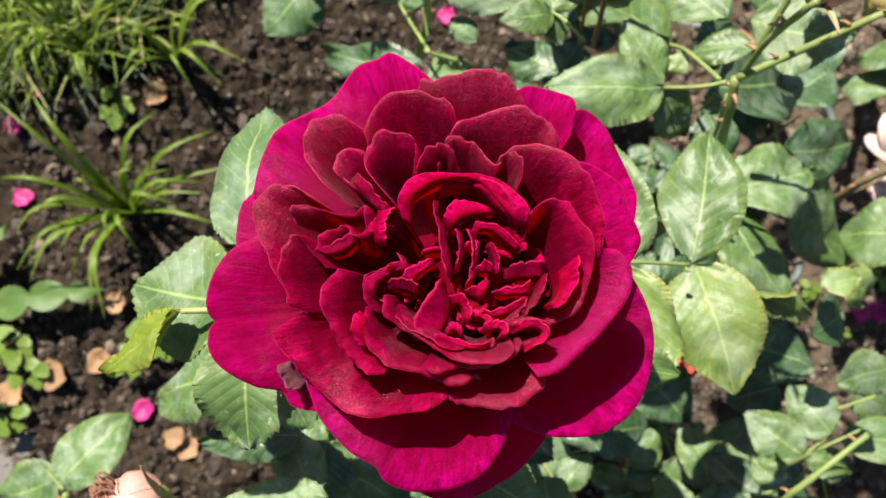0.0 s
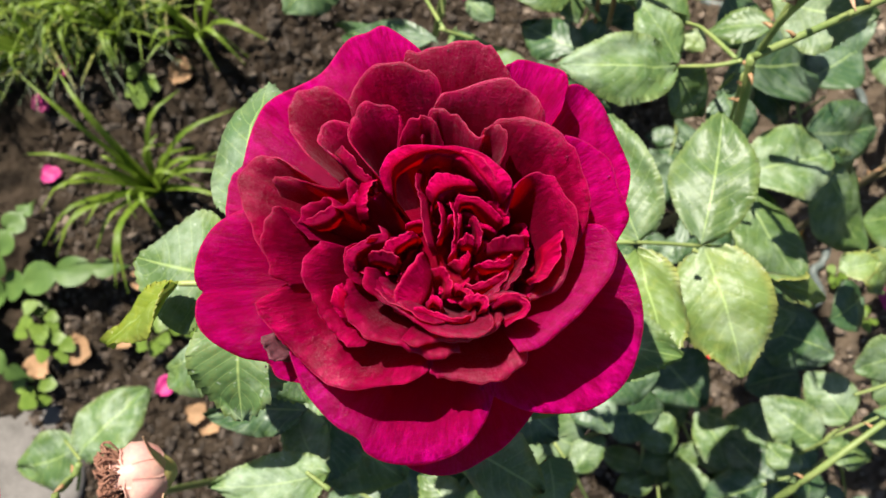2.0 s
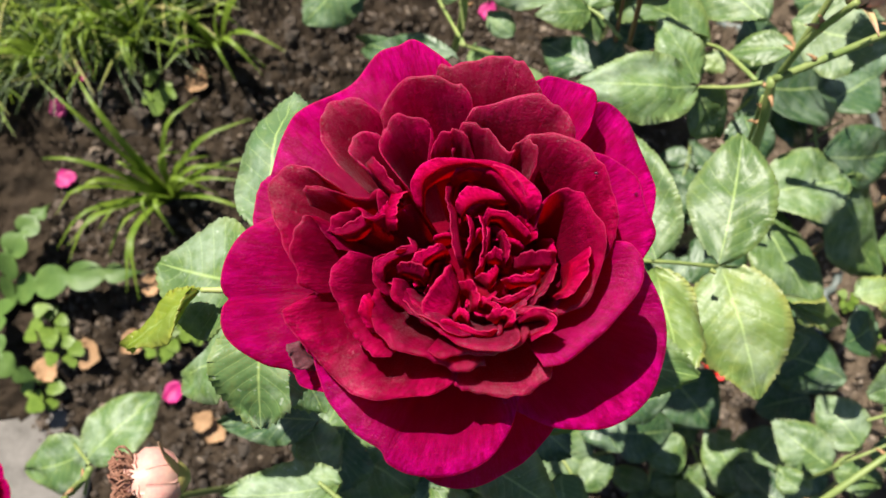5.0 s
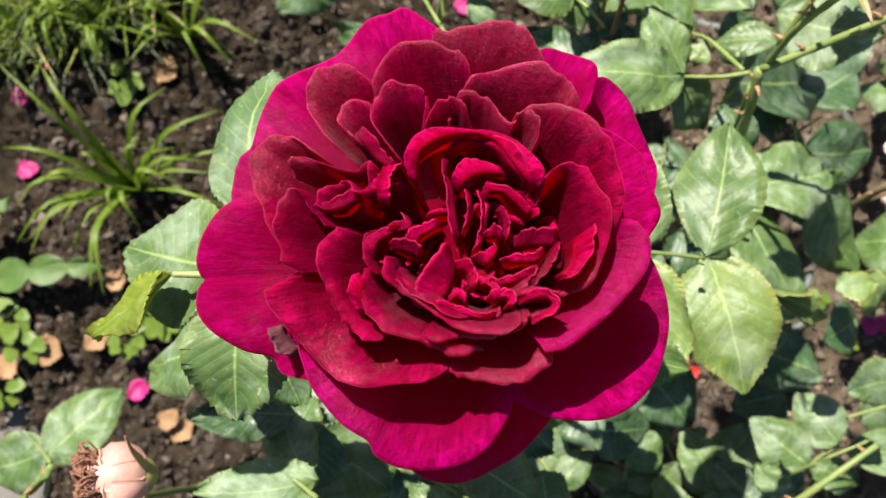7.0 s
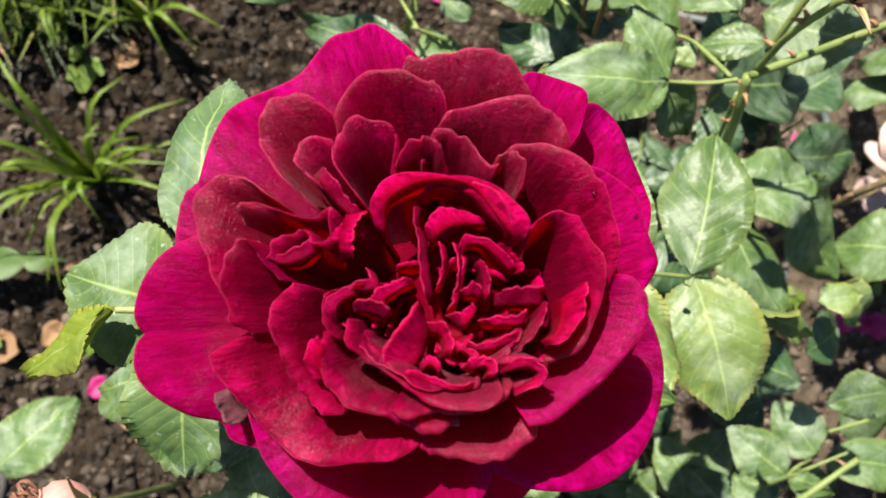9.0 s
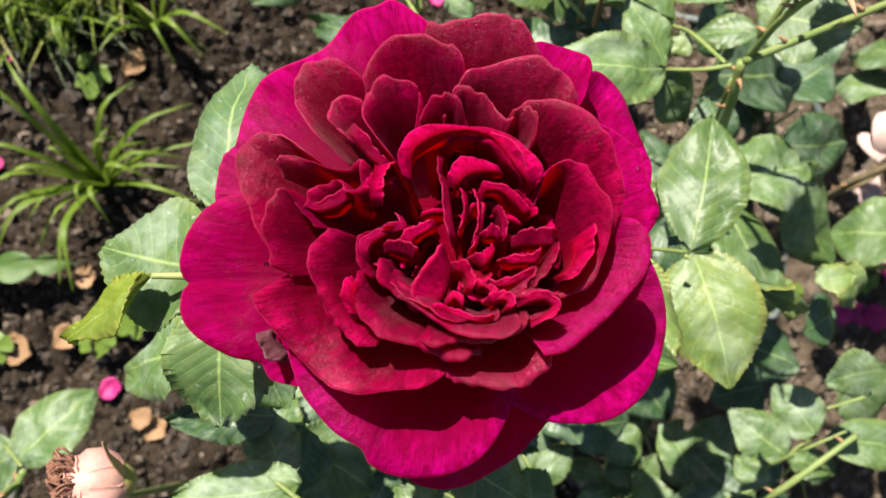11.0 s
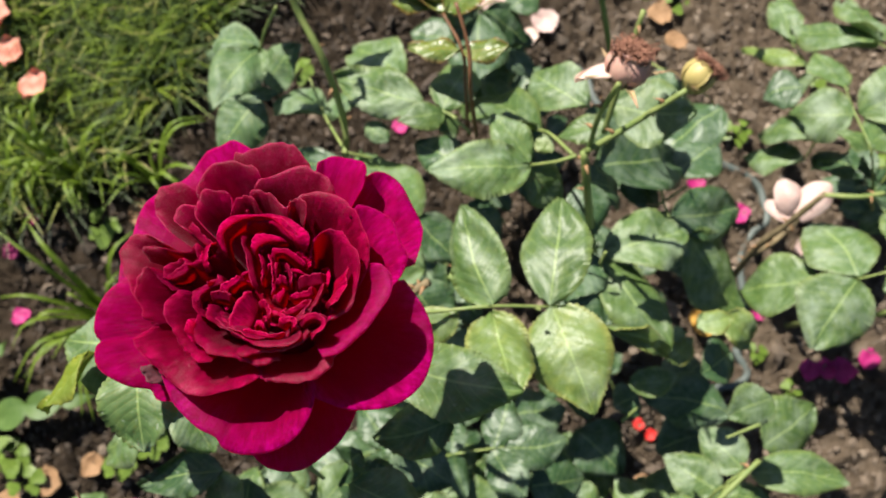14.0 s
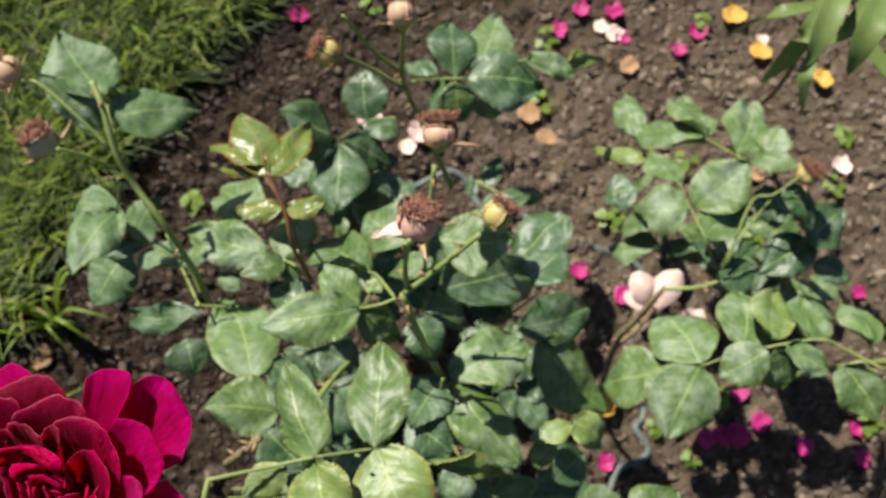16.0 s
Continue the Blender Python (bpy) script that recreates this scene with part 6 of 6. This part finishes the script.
# ---- broad-bladed plant at the bed's far corner ----
def blade(root, pts, width):
    line = spline(local(root, pts), 16)
    verts, faces = [], []
    for i, p in enumerate(line):
        s = i / 15
        d = (line[min(i + 1, 15)] - line[max(i - 1, 0)]).normalized()
        side = d.cross(Vector((0.1, 0.1, 1))).normalized()
        up = side.cross(d)
        h = width * 0.5 * (math.sin(math.pi * min(1, 0.12 + s * 0.88)) ** 0.6 + 0.02)
        for q in (-1, -0.5, 0, 0.5, 1):
            verts.append(p + side * h * q + up * 0.28 * h * abs(q))
    for i in range(15):
        for j in range(4):
            faces.append((i * 5 + j, i * 5 + j + 1, i * 5 + j + 6, i * 5 + j + 5))
    n0 = len(verts)
    verts += [p - Vector((0, 0, 0.0005)) for p in verts]
    faces += [tuple(i + n0 for i in q[::-1]) for q in faces]
    part("blade", mesh_of("blade", verts, faces, blade_mat), root)


lily = thing("broad_leaved_plant", on_ground(0.60, 0.46), "dark green plant with long broad pointed blades", "plant")
blade(lily, [(0.525, 0.38, 0.3), (0.493, 0.371, 0.31), (0.478, 0.375, 0.3), (0.472, 0.388, 0.27), (0.466, 0.399, 0.24)], 0.014)
blade(lily, [(0.49, 0.342, 0.38), (0.462, 0.306, 0.38), (0.457, 0.303, 0.35), (0.457, 0.308, 0.32), (0.456, 0.315, 0.29)], 0.017)
blade(lily, [(0.462, 0.31, 0.44), (0.438, 0.276, 0.45), (0.426, 0.258, 0.44), (0.42, 0.247, 0.42)], 0.016)
blade(lily, [(0.53, 0.358, 0.26), (0.515, 0.338, 0.26), (0.513, 0.327, 0.25), (0.516, 0.313, 0.23)], 0.014)
blade(lily, [(0.499, 0.317, 0.42), (0.471, 0.283, 0.43), (0.458, 0.271, 0.42), (0.448, 0.272, 0.4)], 0.013)
blade(lily, [(0.492, 0.299, 0.43), (0.466, 0.266, 0.44), (0.456, 0.252, 0.43), (0.452, 0.242, 0.41)], 0.018)
blade(lily, [(0.553, 0.373, 0.28), (0.564, 0.347, 0.28), (0.581, 0.322, 0.27), (0.6, 0.302, 0.26)], 0.02)
stem(lily, [on_ground(0.60, 0.46), (0.551, 0.395, 0.14), (0.537, 0.379, 0.26), (0.523, 0.354, 0.34)], 0.004, 0.003, wood)


# ---- lobed weed and tufts by the lawn's edge ----
def tuft(x, y, height, count, spread, label):
    state["n"] += 1
    rng = random.Random(state["n"])
    root = thing("grass_tuft", on_ground(x, y), label, "grass tuft", "grass tufts")
    for _ in range(count):
        w = rng.uniform(0, 6.28)
        h, lean = height * rng.uniform(0.5, 1.1), spread * rng.uniform(0.3, 1.1)
        o = Vector((math.cos(w), math.sin(w), 0))
        blade_w = rng.uniform(0.004, 0.0075)
        line = spline([o * 0.004, o * lean * 0.35 + Vector((0, 0, h * 0.6)), o * lean * 0.75 + Vector((0, 0, h * 0.95)), o * lean * 1.25 + Vector((0, 0, h * rng.uniform(0.6, 1.0)))], 9)
        tang = Vector((-o.y, o.x, 0))
        verts, faces = [], []
        for i, p in enumerate(line):
            hw = blade_w * 0.5 * (1 - (i / 8) ** 2) + 0.0002
            verts += [p - tang * hw, p + Vector((0, 0, -hw * 0.4)), p + tang * hw]
        for i in range(8):
            for j in range(2):
                faces.append((i * 3 + j, i * 3 + j + 1, i * 3 + j + 4, i * 3 + j + 3))
        part("blade", mesh_of("blade", verts, faces, grass_mat), root)


for x, y in [(-0.297, 0.165)]:
    tuft(x, y, 0.13, 26, 0.09, "tuft of bright green grass in the bed")
for x, y in [(-0.335, 0.315), (-0.379, 0.328), (-0.41, 0.292), (-0.259, 0.32)]:
    tuft(x, y, 0.10, 12, 0.07, "tuft of bright green grass in the bed")


def lawn():
    """Fine lawn blades beyond the bed's edge, too many to count."""
    rng = random.Random(5)
    edge = [(0.018, 0.70), (-0.065, 0.637), (-0.12, 0.58), (-0.18, 0.515), (-0.235, 0.43), (-0.272, 0.38), (-0.315, 0.325), (-0.38, 0.295), (-0.47, 0.275)]
    pts = sorted(edge, key=lambda p: p[1])
    verts, faces = [], []
    made = 0
    while made < 13000:
        y = rng.uniform(pts[0][1] - 0.02, pts[-1][1] + 0.25)
        k = 0
        while k < len(pts) - 2 and pts[k + 1][1] < y:
            k += 1
        (xa, ya), (xb, yb) = pts[k], pts[k + 1]
        lim = xa + (xb - xa) * max(0.0, min(1.0, (y - ya) / (yb - ya)))
        x = lim - rng.random() ** 1.3 * 0.36 + rng.gauss(0, 0.012)
        if noise.noise(Vector((x * 14, y * 14, 2))) < -0.22 and rng.random() < 0.8:
            continue
        made += 1
        b = on_ground(x, y)
        w = rng.uniform(0, 6.28)
        o = Vector((math.cos(w), math.sin(w), 0))
        tang = Vector((-o.y, o.x, 0))
        h, lean, hw = rng.uniform(0.025, 0.085), rng.uniform(0.015, 0.07), rng.uniform(0.0008, 0.0024)
        n0 = len(verts)
        for s in (0, 0.35, 0.7, 1.0):
            p = b + o * lean * s * s * 1.2 + Vector((0, 0, h * (s - 0.28 * s * s)))
            q = hw * (1 - s * s * 0.92)
            verts += [p - tang * q, p + tang * q]
        faces += [(n0 + 2 * i, n0 + 2 * i + 1, n0 + 2 * i + 3, n0 + 2 * i + 2) for i in range(3)]
    tagged(new("lawn", mesh_of("lawn", verts, faces, lawn_mat)), "sunlit bright green lawn grass beside the bed", "grass", kind="stuff")


def lawn_material():
    k = Mat("lawn_grass", 0.5)
    rnd = k.node("NewGeometry").outputs["Random Per Island"]
    c = k.ramp(rnd, (0.0, (0.015, 0.03, 0.003)), (0.5, (0.042, 0.078, 0.006)), (0.86, (0.20, 0.28, 0.02)), (1.0, (0.28, 0.24, 0.10)))
    k.color(c)
    k.see_through(0.35, c)
    return k.m


lawn_mat = lawn_material()
lawn()


def crumbs():
    """Soil crumbs and small stones strewn over the bed."""
    rng = random.Random(9)
    bm = bmesh.new()
    bmesh.ops.create_icosphere(bm, subdivisions=1, radius=1.0)
    bv = [v.co.copy() for v in bm.verts]
    bf = [tuple(v.index for v in f.verts) for f in bm.faces]
    bm.free()
    verts, faces = [], []
    for n in range(60000):
        x, y = rng.uniform(-0.42, 0.8), rng.uniform(-0.35, 0.8)
        r = 0.0011 + 0.0036 * rng.random() ** 4
        if n % 40 == 0:
            r = rng.uniform(0.005, 0.011)
        c = on_ground(x, y, r * (0.1 if r < 0.005 else -0.25))
        turn = Matrix.Rotation(rng.uniform(0, 6.28), 3, Vector((rng.uniform(-1, 1), rng.uniform(-1, 1), rng.uniform(-1, 1))).normalized())
        sx, sy, sz = rng.uniform(0.7, 1.5), rng.uniform(0.6, 1.1), rng.uniform(0.45, 0.9)
        o = len(verts)
        for p in bv:
            d = 1 + 0.75 * noise.noise(p * 1.5 + Vector((x * 50, y * 50, 0)))
            verts.append(c + turn @ Vector((p.x * sx, p.y * sy, p.z * sz)) * r * d)
        faces += [tuple(i + o for i in f) for f in bf]
    k = Mat("crumb", 0.95)
    rnd = k.node("NewGeometry").outputs["Random Per Island"]
    obj = k.node("TexCoord").outputs["Object"]
    # crumbs get the same painted sunlight, paler around the right-hand spot
    sunned = k.ramp(k.math("ADD", k.away(obj, (0.62, 0.26, 0.0)), k.math("MULTIPLY", k.math("SUBTRACT", k.noise(7.0, 5, 0.6, obj), 0.5), 0.45)), (0.30, (0.7, 0.7, 0.7)), (0.62, (0, 0, 0)))
    k.color(k.mix(sunned, k.ramp(rnd, (0.0, (0.028, 0.021, 0.015)), (0.85, (0.07, 0.051, 0.037)), (1.0, (0.17, 0.13, 0.095))), k.ramp(rnd, (0.0, (0.10, 0.075, 0.053)), (0.9, (0.20, 0.15, 0.108)), (1.0, (0.36, 0.29, 0.22)))))
    k.bump(k.noise(300.0, 4, 0.6, k.node("TexCoord").outputs["Object"]), 0.6, 0.002)
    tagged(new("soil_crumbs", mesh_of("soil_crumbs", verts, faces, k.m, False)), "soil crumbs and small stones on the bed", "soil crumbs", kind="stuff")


crumbs()
